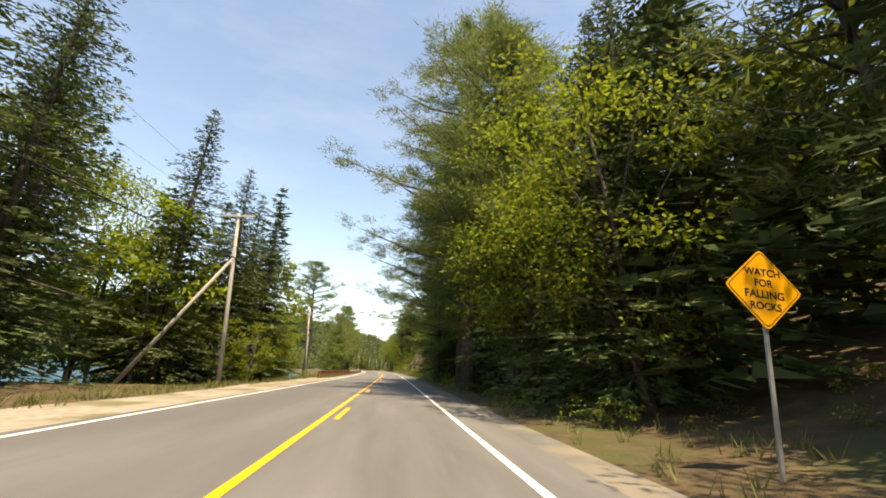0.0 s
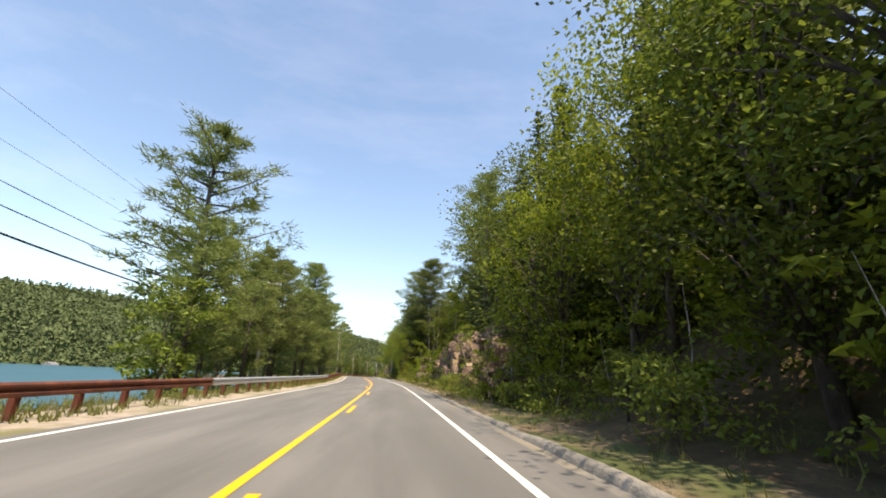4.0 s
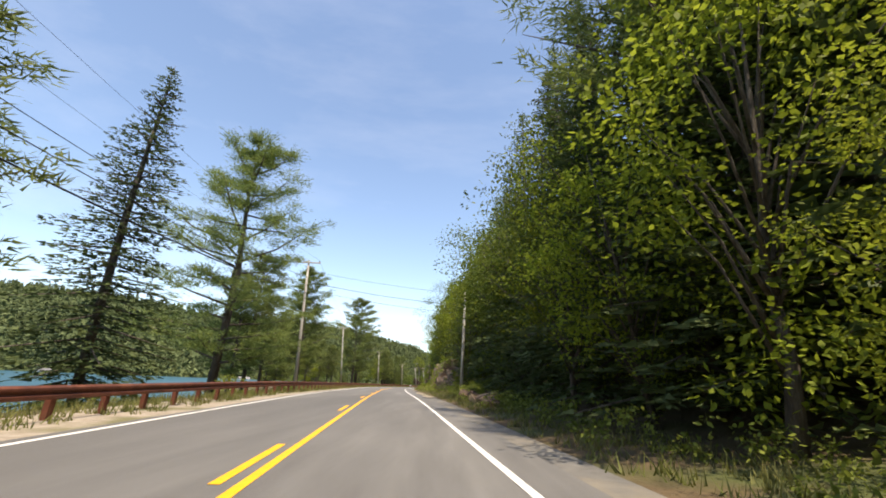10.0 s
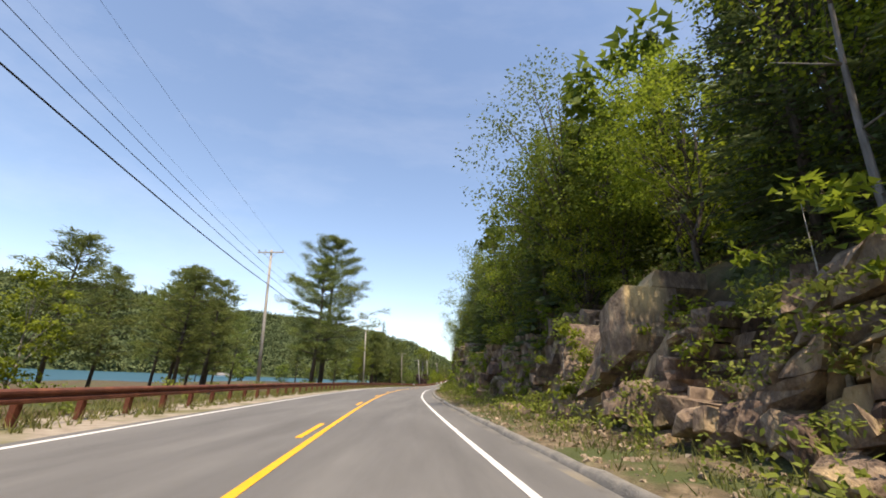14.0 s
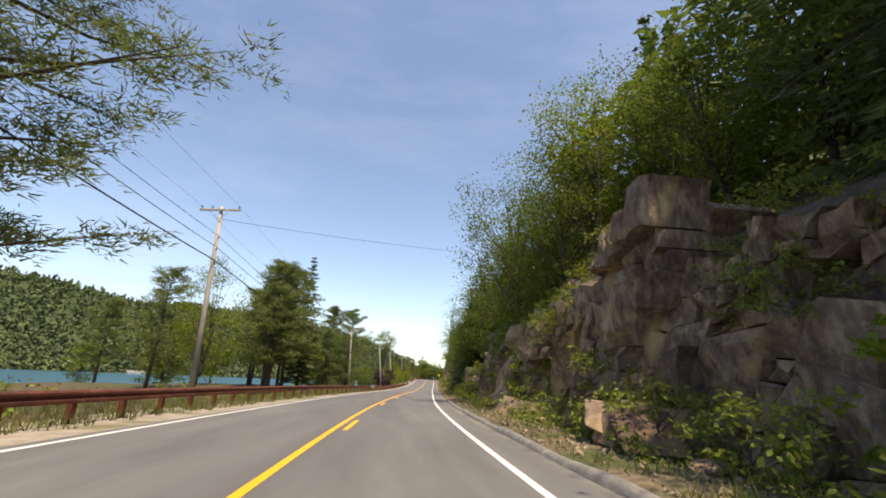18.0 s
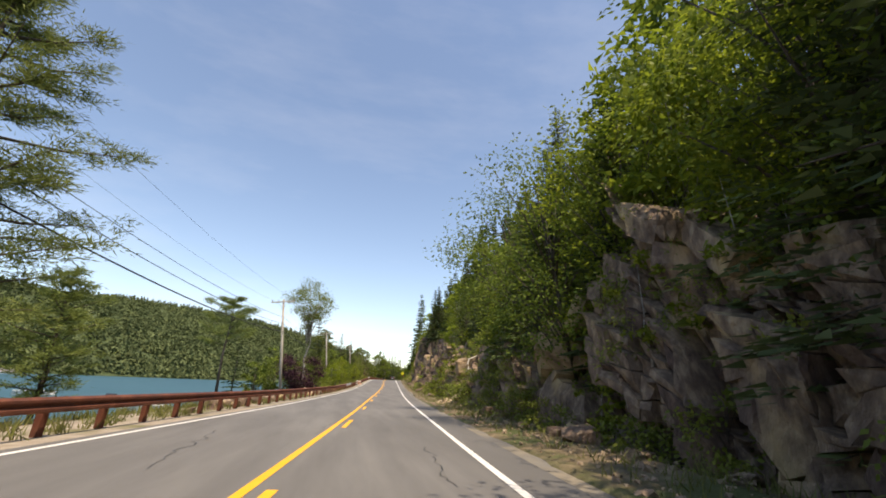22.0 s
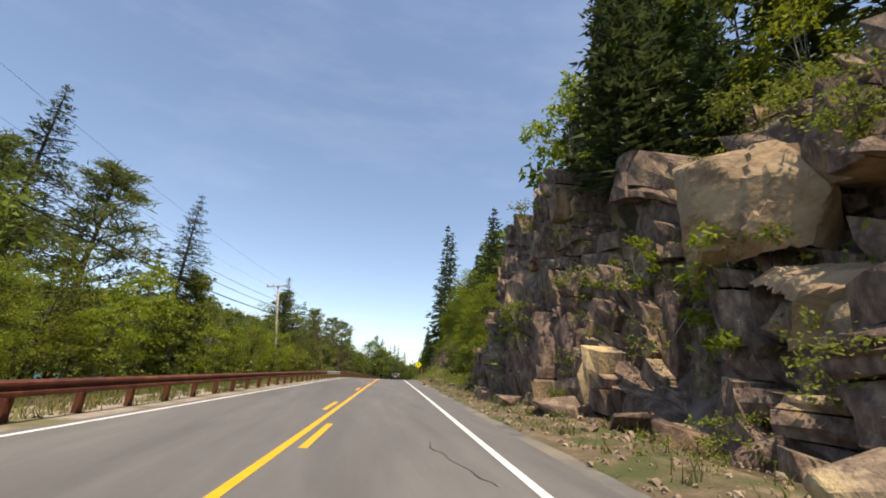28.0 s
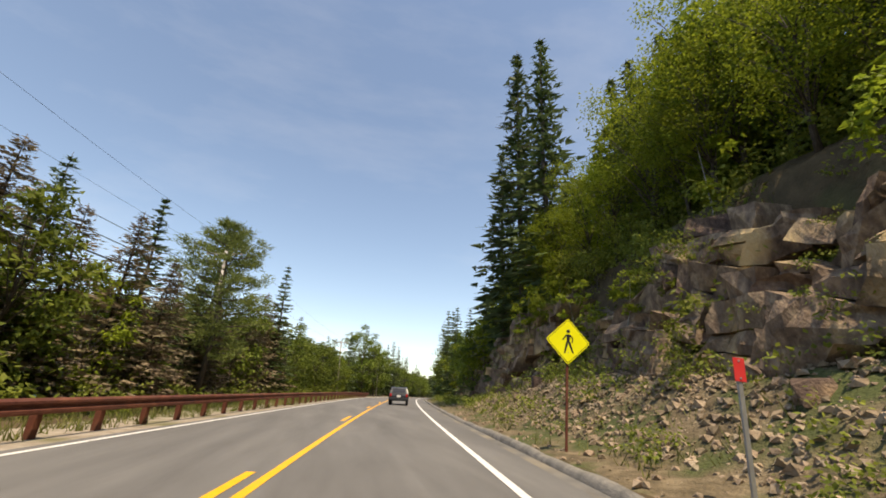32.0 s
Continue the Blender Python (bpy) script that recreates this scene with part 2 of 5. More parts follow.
# ---- builders ----
def mesh(name, verts, faces, mat=None, smooth_=False):
    me = bpy.data.meshes.new(name)
    me.from_pydata(np.asarray(verts).reshape(-1, 3).tolist(), [], faces if isinstance(faces, list) else faces.tolist())
    if mat:
        me.materials.append(mat)
    if smooth_:
        me.shade_smooth()
    return me


def thing(name, label, category, at=None, group="", kind="", data=None):
    ob = new(name, data)
    if at is not None:
        ob.matrix_basis = at
    return tagged(ob, label, category, group, kind)


def part(name, data, parent, label="", m=None):
    ob = new(name, data)
    ob.parent = parent
    if m is not None:
        ob.matrix_basis = m
    return tagged(ob, label) if label else ob


def bm_mesh(name, bm, mat, smooth_=False):
    me = bpy.data.meshes.new(name)
    bm.to_mesh(me)
    bm.free()
    me.materials.append(mat)
    if smooth_:
        me.shade_smooth()
    return me


def box(name, size, mat, bevel=.01, at=(0, 0, 0)):
    bm = bmesh.new()
    bmesh.ops.create_cube(bm, size=1, matrix=Matrix.Translation(at) @ Matrix.Diagonal((*size, 1)))
    if bevel:
        bmesh.ops.bevel(bm, geom=bm.edges[:], offset=bevel, segments=1, affect="EDGES")
    return bm_mesh(name, bm, mat)


def tubes(paths, sides=7):
    """Verts and faces of tapered tubes: each path is a list of (point, radius)."""
    verts, faces = [], []
    for path in paths:
        p = [Vector(q) for q, _ in path]
        base = len(verts)
        for i, (q, r) in enumerate(path):
            d = (p[min(i + 1, len(p) - 1)] - p[max(i - 1, 0)]).normalized()
            u = d.cross(Vector((.31, .95, .05)) if abs(d.z) > .6 else Vector((0, 0, 1))).normalized()
            v = d.cross(u)
            for k in range(sides):
                a = math.tau * k / sides
                verts.append(tuple(p[i] + r * (math.cos(a) * u + math.sin(a) * v)))
        for i in range(len(path) - 1):
            for k in range(sides):
                a, b = base + i * sides + k, base + i * sides + (k + 1) % sides
                faces.append((a, b, b + sides, a + sides))
        faces.append(tuple(base + (len(path) - 1) * sides + k for k in range(sides)))
        faces.append(tuple(base + k for k in reversed(range(sides))))
    return verts, faces


def tube_mesh(name, paths, mat, sides=7):
    return mesh(name, *tubes(paths, sides), mat, True)


def leaves(name, c, axis, side, length, width, mat, tri=False):
    """A mesh of pointed leaves at c, along axis, wide along side."""
    c, axis, side = (np.asarray(v, float) for v in (c, axis, side))
    n = len(c)
    axis /= np.linalg.norm(axis, axis=1)[:, None] + 1e-9
    side = side - axis * (side * axis).sum(1)[:, None]
    side /= np.linalg.norm(side, axis=1)[:, None] + 1e-9
    l, w = np.reshape(length * np.ones(n), (n, 1)) / 2, np.reshape(width * np.ones(n), (n, 1)) / 2
    if tri:
        v = np.stack([c - axis * l + side * w, c + axis * l, c - axis * l - side * w], 1)
        return mesh(name, v, np.arange(3 * n).reshape(n, 3), mat)
    v = np.stack([c - axis * l, c + side * w - axis * l * .15, c + axis * l, c - side * w - axis * l * .15], 1)
    return mesh(name, v, np.arange(4 * n).reshape(n, 4), mat)


def broadleaf(seed, h, r, base, n, leafmat, bark, size=.26, trunk_r=.12, lean=.06, blobs=42, loose=.42, tri=False, limbs=True):
    """Trunk with limbs and a crown of leaf clumps from height base to h."""
    g = np.random.default_rng(seed)
    top = np.array([g.normal(0, lean) * h, g.normal(0, lean) * h, h * .86])
    bend = g.normal(0, .03 * h, (4, 2))
    spine = []
    for i in range(7):
        f = i / 6
        q = top * f
        q[:2] += bend[min(i, 3)] * math.sin(f * math.pi) * .6
        spine.append((tuple(q), trunk_r * (1 - .86 * f) + (.04 if i == 0 else 0)))
    paths = [spine]
    c, rad = [], []
    for i in range(blobs):
        u = g.normal(size=3)
        u /= np.linalg.norm(u)
        k = g.uniform(.35, 1) ** .5
        f = .5 + .5 * u[2] * k
        wide = math.sin(math.pi * min(1, .18 + .75 * (1 - f) ** .8)) if h > 3 else 1
        q = np.array([top[0] * f + u[0] * k * r * (.45 + .6 * wide), top[1] * f + u[1] * k * r * (.45 + .6 * wide), base + (h - base) * f])
        q += g.normal(0, .07, 3) * r
        c.append(q)
        rad.append(r * g.uniform(.22, .42))
        if i % 2 == 0 and limbs:
            f0 = max(.12, (q[2] - .25 * (h - base)) / h * .9)
            s0 = top * min(f0, .95)
            mid = (s0 * .5 + q * .5) + np.array([0, 0, .04 * h])
            paths.append([(tuple(s0), trunk_r * .35), (tuple(mid), trunk_r * .2), (tuple(q), trunk_r * .06)])
    c, rad = np.array(c), np.array(rad)
    pick = g.integers(0, blobs, n)
    off = g.normal(size=(n, 3))
    off /= np.linalg.norm(off, axis=1)[:, None]
    off *= (g.uniform(0, 1, (n, 1)) ** loose) * rad[pick][:, None] * np.array([1.15, 1.15, .62])
    pos = c[pick] + off + g.normal(0, .03 * r, (n, 3))
    axis = off * [1, 1, .4] + g.normal(0, .45, (n, 3)) * rad[pick][:, None] + np.array([0, 0, -.25]) * rad[pick][:, None]
    return (tube_mesh("trunk", paths, bark, 6),
            leaves("crown", pos, axis, g.normal(size=(n, 3)) * [1, 1, .35], size * g.uniform(.7, 1.35, n), size * g.uniform(.45, .75, n), leafmat, tri))


def spruce(seed, h, r, whorls, per, sprays, leafmat, base=.06, size=.5, ragged=.2):
    """A pointed conifer: whorls of drooping boughs with flat sprays."""
    g = np.random.default_rng(seed)
    paths = [[((0, 0, -.2), .022 * h * .55), ((.01 * h, 0, h * .5), .009 * h), ((0, 0, h), .01)]]
    c, ax, sd, ln_ = [], [], [], []
    for w in range(whorls):
        f = base + (1 - base) * (w + g.uniform(-.3, .3)) / whorls
        f = min(max(f, .02), .99)
        reach = r * (1 - f) ** .82 * (1 if f > base + .08 else .75) + .12
        for k in range(per):
            a = math.tau * (k + g.uniform(-.4, .4)) / per + w * 1.3
            L = reach * g.uniform(1 - ragged * 1.6, 1 + ragged)
            d = np.array([math.cos(a), math.sin(a), 0])
            z0, droop = h * f, (.34 - .5 * f) * L
            tip = d * L + [0, 0, z0 - droop]
            if L > .7 and k % 3 == 0 and sprays > 8:
                paths.append([((0, 0, z0), .012 * h * .2 + .008), (tuple(tip), .006)])
            m = max(3, int(sprays * (L / r) + 2))
            u = g.uniform(.12, 1.02, m) ** .8
            q = d * L * u[:, None] + np.stack([0 * u, 0 * u, z0 - droop * (1.5 * u - .5 * u * u)], 1)
            s_ = np.array([-d[1], d[0], 0])
            sway = g.normal(0, .2, m) * L * (.3 + .6 * np.minimum(u, 1.1 - u) * 2)
            c.append(q + s_ * sway[:, None] * .8 + g.normal(0, .05, (m, 3)))
            ax.append(d * .8 + s_ * (np.sign(sway) * g.uniform(.2, 1.1, m))[:, None] + [0, 0, -.22 + .35 * f])
            sd.append(np.tile(s_, (m, 1)) + g.normal(0, .5, (m, 3)))
            ln_.append(np.full(m, size * (.55 + .5 * (1 - f))) * g.uniform(.7, 1.3, m))
    c, ax, sd, ln_ = np.concatenate(c), np.concatenate(ax), np.concatenate(sd), np.concatenate(ln_)
    return tube_mesh("trunk", paths, BARK, 5), leaves("crown", c, ax, sd, ln_, ln_ * .4, leafmat, True)


def pine(seed, h, r, base, boughs, tufts, needles, leafmat, size=.42, one_side=0.0, flat=.1, thin=.15):
    """A white pine: bare lower trunk, long level boughs that carry plumes of needles."""
    g = np.random.default_rng(seed)
    paths = [[((0, 0, -.2), .017 * h), ((.012 * h, .01 * h, h * .45), .012 * h), ((-.005 * h, 0, h * .8), .006 * h), ((0, 0, h), .02)]]
    c, ax, sd, ln_ = [], [], [], []
    for i in range(boughs):
        f = base + (1 - base) * ((i + g.uniform(0, .8)) / boughs)
        a = i * 2.4 + g.uniform(-.5, .5)
        prof = math.sin(math.pi * min(1, .25 + .72 * (f - base) / (1 - base))) ** .8
        L = r * max(.16, prof) * g.uniform(.55, 1.15)
        L *= 1 + one_side * math.cos(a)
        d = np.array([math.cos(a), math.sin(a), 0])
        up = g.uniform(-.05, .3) + .35 * f
        z0 = h * f
        mid, tip = d * L * .5 + [0, 0, z0 + up * L * .3], d * L + [0, 0, z0 + up * L]
        paths.append([((0, 0, z0 - .1), .0045 * h), (tuple(mid), .0028 * h), (tuple(tip), .008)])
        for k in range(tufts):
            u = g.uniform(.28, 1.04)
            q = (d * L * u + [0, 0, z0 + up * L * (.6 * u + .4 * u * u)]) + g.normal(0, 1, 3) * [.15 * L * (1.1 - .6 * u), .15 * L * (1.1 - .6 * u), flat * L * .6]
            o = g.normal(size=(needles, 3)) * [.42, .42, .17]
            c.append(q + o * max(size, .5) * 1.5)
            ax.append(o * 1.2 + d * .45 + g.normal(0, .35, (needles, 3)) + [0, 0, .18])
            sd.append(g.normal(size=(needles, 3)))
            ln_.append(size * g.uniform(.6, 1.2, needles))
    c, ax, sd, ln_ = np.concatenate(c), np.concatenate(ax), np.concatenate(sd), np.concatenate(ln_)
    return tube_mesh("trunk", paths, BARK, 5), leaves("crown", c, ax, sd, ln_, ln_ * thin, leafmat, True)


# ---- land ----
# station, foot of the bank, its height, its run, slope above it, on the right of the road
RIGHT = [(-200, 6, 1, 4, .3), (40, 6, 1.2, 4, .35), (62, 5.6, 2.2, 3, .45), (86, 5.6, 2.4, 2.2, .5), (95, 5.8, 4.2, 1.4, .5), (112, 5.8, 4.4, 1.4, .5),
         (120, 6, 3.2, 2.6, .6), (140, 6.2, 3.4, 3.2, .6), (152, 6, 1.6, 3, .5), (185, 6.4, .9, 3, .4), (196, 6.6, 1.6, 2.5, .5), (206, 6, 3.6, 1.6, .6),
         (228, 6, 4.2, 1.5, .6), (270, 5.8, 5.0, 1.3, .6), (300, 5.8, 5.4, 1.5, .6), (307, 5.8, 5.0, 1.6, .6), (311, 5.8, 3.4, 1.8, .6), (314.5, 5.9, 2.3, 1.9, .6), (321, 6, 2.4, 2.2, .6), (326, 6, 4.6, 1.7, .6), (330, 6, 5.6, 1.4, .65),
         (370, 6, 4.2, 2.6, .7)]
RIGHT += [(388, 5.8, 7.6, 2.4, .8), (398, 5.7, 8.4, 2.6, .8), (403, 5.6, 10.6, 3.2, .8), (409, 5.6, 10, 3.8, .8), (416, 5.6, 7.4, 4.6, .8), (423, 5.6, 7.6, 4.2, .8), (428, 5.6, 9.8, 2.2, .7), (434, 5.6, 9.6, 2.0, .7), (437, 5.8, 7.0, 2.6, .7), (441, 5.9, 6.4, 3.4, .7), (446, 6.0, 4.2, 5, .6), (462, 6.6, 4.2, 5, .55), (472, 7.2, 5.0, 2.6, .5), (482, 7.2, 6.2, 2.0, .5),
          (505, 7.2, 6, 2.0, .5), (540, 7.4, 4.4, 2.5, .5), (620, 7, 1, 4, .3), (2200, 7, 1, 4, .3)]
# station, shore of the lake (left of the road)
SHORE = [(-200, -60), (20, -40), (40, -17), (150, -18), (190, -20), (215, -34), (262, -60), (280, -130), (316, -110), (330, -20), (385, -18), (396, -36), (408, -36), (440, -32), (480, -42), (560, -60), (800, -90), (1200, -120), (2200, -120)]
LAKE_Z = -3.0


def value_noise(x, y, seed=0):
    g = np.random.default_rng(seed).uniform(-1, 1, (256, 256))
    xi, yi = np.floor(x).astype(int), np.floor(y).astype(int)
    fx, fy = x - xi, y - yi
    fx, fy = fx * fx * (3 - 2 * fx), fy * fy * (3 - 2 * fy)
    p = lambda a, b: g[(xi + a) % 256, (yi + b) % 256]
    return (p(0, 0) * (1 - fx) + p(1, 0) * fx) * (1 - fy) + (p(0, 1) * (1 - fx) + p(1, 1) * fx) * fy


def step(v):
    v = np.clip(v, 0, 1)
    return v * v * (3 - 2 * v)


def bank(s):
    c = list(zip(*RIGHT))
    return [np.interp(s, c[0], c[k]) for k in (1, 2, 3, 4)]


def ground(s, d):
    """Height of the land above the road's own height at station s, d metres right of the driving line."""
    s, d = np.broadcast_arrays(np.asarray(s, float), np.asarray(d, float))
    foot, hi, run, slope = bank(s)
    bumps = value_noise(s * .5, d * .5, 3) * .16 + value_noise(s * 1.7, d * 1.7, 4) * .05 + value_noise(s * .11, d * .11, 5) * .7
    over = np.maximum(d - foot - 2 - run, 0)
    hill = 75 * (1 - np.exp(-over * slope / 75))
    heap = np.interp(s, [464, 473, 492, 508, 524], [0, 1.7, 1.5, .6, 0]) * step((d - 4.4) / 3.2)
    right = heap + np.clip((d - 3.3) * .07, 0, .5) + step((d - foot - 1.9) / np.maximum(run, 1.2)) * hi + hill + bumps * step((d - 4.4) / 3)
    shore = np.interp(s, *zip(*SHORE))
    rz = np.interp(s, ST, RZ)
    fall = step((-8.8 - d) / np.maximum(-8.8 - shore, 1)) * (LAKE_Z - .6 - rz) * 1.06
    wide = np.interp(s, [-200, 300, 900, 1500, 2200], [330, 430, 380, 300, 260])
    across = np.maximum(-d - wide, 0)
    far = across * .55 * (1 - np.exp(-across / 40))
    far = 150 * (1 - np.exp(-far / 150)) * (1 + .25 * value_noise(s * .004, d * .003, 8))
    left = fall + np.where(d < -9.5, bumps * step((-9 - d) / 3) * .8, 0) + far - np.where((d < shore) & (across <= 0), 2.0, 0)
    z = np.where(d > 0, right, left)
    ahead = step((s - 1100) / 900)
    return z + ahead * (60 + 45 * value_noise(s * .002, d * .0022 + 7, 9))


def at(s, d, h=0.0, turn=0.0, size=1.0):
    x, y, z = lane(s, d)
    return Matrix.Translation((x, y, z + float(ground(s, d)) + h)) @ pose(0, 0, 0, 0, 0, turn + math.degrees(np.interp(s, ST, RH))) @ Matrix.Scale(size, 4)


def sheet(s, d, h):
    """Verts and quads of a grid of stations by offsets; h is a matrix of heights above the road."""
    S, D = np.meshgrid(s, d, indexing="ij")
    x, y, z = lane(S, D, h)
    n, m = S.shape
    i = np.arange(n * m).reshape(n, m)
    q = np.stack([i[:-1, :-1], i[:-1, 1:], i[1:, 1:], i[1:, :-1]], -1).reshape(-1, 4)
    return np.stack([x, y, z], -1).reshape(-1, 3), q


gs = np.r_[np.arange(-200, -30, 6), np.arange(-30, 560, 1.25), np.arange(560, 800, 12), np.arange(800, 2201, 50)]
gd = np.r_[-1600, -1200, np.arange(-1000, -300, 35), np.arange(-300, -60, 20), np.arange(-60, -22, 3), np.arange(-22, -9, 1), -8.8, -8, -6, -3, 0, 2.6, 3.2,
           np.arange(3.6, 16, .6), np.arange(16, 40, 2), np.arange(40, 130, 12), np.arange(140, 420, 40), 600, 1000, 1600]
S, D = np.meshgrid(gs, gd, indexing="ij")
G = ground(S, D)
G = np.where((D > -8.7) & (D < 3.25), -.06, G)
land = thing("ground", "brown forest floor and grassy verge rising to a wooded hillside", "ground", kind="structure", data=mesh("ground", *sheet(gs, gd, G), GROUND, True))
land.data.materials.append(WOODED)
land.data.polygons.foreach_set("material_index", ((D < -290) & (D > -1700))[:-1, :-1].astype(np.int32).ravel())

rs = np.r_[np.arange(-60, 560, 2.0), np.arange(560, 900, 8)]


def strip(name, d0, d1, h, mat, label, s=rs, kind="structure", wob=0.0, cols=2, bulge=0.0):
    d = np.linspace(d0, d1, cols)
    S, D = np.meshgrid(s, d, indexing="ij")
    H = np.full(S.shape, h)
    v, q = sheet(s, d, H)
    if bulge:
        v = v + np.repeat(bulge * step((s - 236) / 22) * step((338 - s) / 22), cols)[:, None] * [1, 0, 0]
    if wob:
        v = v.reshape(len(s), cols, 3)
        v[:, 0, 0] += value_noise(s * .4, s * 0, 21) * wob
        v[:, -1, 0] += value_noise(s * .4, s * 0 + 9, 22) * wob
        v = v.reshape(-1, 3)
    return thing(name, label, name.replace("_", " "), kind=kind, data=mesh(name, v, q, mat))


strip("road", -6.2, 2.75, .02, ASPHALT, "sun-bleached grey asphalt two-lane road", cols=6)
strip("shoulder", -8.7, -6.1, .0, GRAVEL, "pale sandy gravel shoulder beside the road", wob=.25, cols=4)
strip("verge", 2.4, 4.6, .005, SHOULDER, "worn asphalt and gravel edge of the road", wob=.2, cols=4)
# crown of the lines: white edge lines and the yellow centre line with its broken companion
strip("gravel_patch", 2.85, 5.3, .03, GRAVEL, "pale sandy gravel patch beside the road", s=np.linspace(184, 203, 30), wob=.35, cols=5)
strip("white_edge_line", 1.72, 1.86, .026, WHITE, "white painted road edge line", bulge=.2)
strip("white_edge_line", -5.92, -5.78, .026, WHITE, "white painted road edge line")
strip("yellow_centre_line", -1.70, -1.56, .026, YELLOW, "solid yellow painted centre line")
# near ends of some dashes, with the side of the solid line on which they lie; the others follow at even steps between them
DASHES = [(-13, 1), (11.3, 1), (23.5, 1), (37.1, 1), (51, 1), (101.3, -1), (114.7, -1), (127.1, -1), (140.5, -1), (153.9, -1), (188.1, -1), (201.3, -1), (214.4, -1), (264.4, -1), (276.2, 1),
          (289.5, 1), (301.9, 1), (316.4, 1), (338.6, 1), (349.1, 1), (360.4, 1), (406.8, 1), (418.8, 1), (425, -1), (436.9, -1), (449.4, -1), (462, -1), (489.2, -1), (613, -1)]
for (s0, k0), (s1, k1) in zip(DASHES, DASHES[1:]):
    n = max(1, round((s1 - s0) / 12.2))
    for i in range(n):
        a, side = s0 + (s1 - s0) * i / n, k0
        strip("yellow_dash", -1.63 + .31 * side - .07, -1.63 + .31 * side + .07, .026, YELLOW, "yellow painted centre line dash", s=np.linspace(a, a + 3.05, 3))

lake = thing("water", "wind-ruffled blue-green lake water", "lake", kind="structure",
             data=mesh("water", [(-1500, -400, LAKE_Z), (-8, -400, LAKE_Z), (-8, 2000, LAKE_Z), (-1500, 2000, LAKE_Z)], [(0, 1, 2, 3)], WATER))

# low bitumen kerb along the right edge
for s0, s1 in ((56, 152), (205, 236), (236, 300), (380, 392), (452, 540)):
    ks = np.arange(s0, s1, .6)
    prof = [(3.0, -.02), (3.03, .08), (3.1, .125), (3.2, .125), (3.29, .08), (3.33, -.02)]
    V, Q = [], []
    for i, s in enumerate(ks):
        wob = .05 * float(value_noise(np.array(s * .5), np.array(1.0), 31))
        hk = 1 + .3 * float(value_noise(np.array(s * 1.1), np.array(2.0), 32))
        for d, h in prof:
            V.append(tuple(float(c) for c in lane(s, d + wob, h * hk)))
    k = len(prof)
    for i in range(len(ks) - 1):
        for j in range(k - 1):
            Q.append((i * k + j, i * k + j + 1, (i + 1) * k + j + 1, (i + 1) * k + j))
    Q += [tuple(range(k)), tuple((len(ks) - 1) * k + j for j in reversed(range(k)))]
    thing("kerb", "worn rounded bitumen kerb along the road edge", "kerb", kind="structure", data=mesh("kerb", V, Q, CURB, True))


# bare stony soil along the foot of the banks, laid on the land
for s0, s1, d0, d1 in ((60, 138, 3.34, 5.2), (136, 154, 3.34, 10.5), (188, 304, 3.34, 5.3), (300, 440, 3.0, 5.4), (438, 466, 3.34, 13), (464, 548, 3.34, 9.0)):
    ss, dd = np.arange(s0, s1, .7), np.linspace(d0, d1, 12)
    S, D = np.meshgrid(ss, dd, indexing="ij")
    D = D + (D - d0) * .16 * value_noise(S * .35, S * 0, 91)
    h = ground(S, D) + .045 + value_noise(S * 2.2, D * 2.2, 92) * .035
    h[:, -1] -= .25
    h[:, 0] -= .09
    x, y, z = lane(S, D, h)
    i = np.arange(S.size).reshape(S.shape)
    q = np.stack([i[:-1, :-1], i[:-1, 1:], i[1:, 1:], i[1:, :-1]], -1).reshape(-1, 4)
    thing("stony_bank", "tan stony soil with weeds at the foot of the bank", "bank", kind="structure", data=mesh("stony_bank", np.stack([x, y, z], -1), q, TALUS, True))


# ---- rock cuts ----
LEDGES, BLOCKS_OF = [], []


# stretches whose faces lean back and turn towards the south, and how much
LIT = [(117, 160, .45), (206, 222, .4), (282, 296, .4), (311, 320, .4), (381, 426, .34), (446, 545, .35)]


def split(g, s0, s1, z0, z1, off, out, big, small):
    """Cuts a panel of rock along joints, again and again; each piece keeps its parents' depth and adds its own."""
    w, h = s1 - s0, z1 - z0
    off = max(off + g.normal(.01, .12) * min(math.sqrt(w * h), 2.2), -.55)
    stop = w < big * 1.3 and h < big and g.uniform() < .22
    if (w < small * 1.7 and h < small * 1.4) or stop:
        out.append((s0, s1, z0, z1, off))
        return
    f = g.uniform(.3, .7)
    if w / h > g.uniform(.45, 1.35) and w > small:
        m = s0 + w * f
        split(g, s0, m, z0, z1, off, out, big, small)
        split(g, m, s1, z0, z1, off, out, big, small)
    else:
        m = z0 + h * f
        split(g, s0, s1, z0, m, off, out, big, small)
        split(g, s0, s1, m, z1, off, out, big, small)


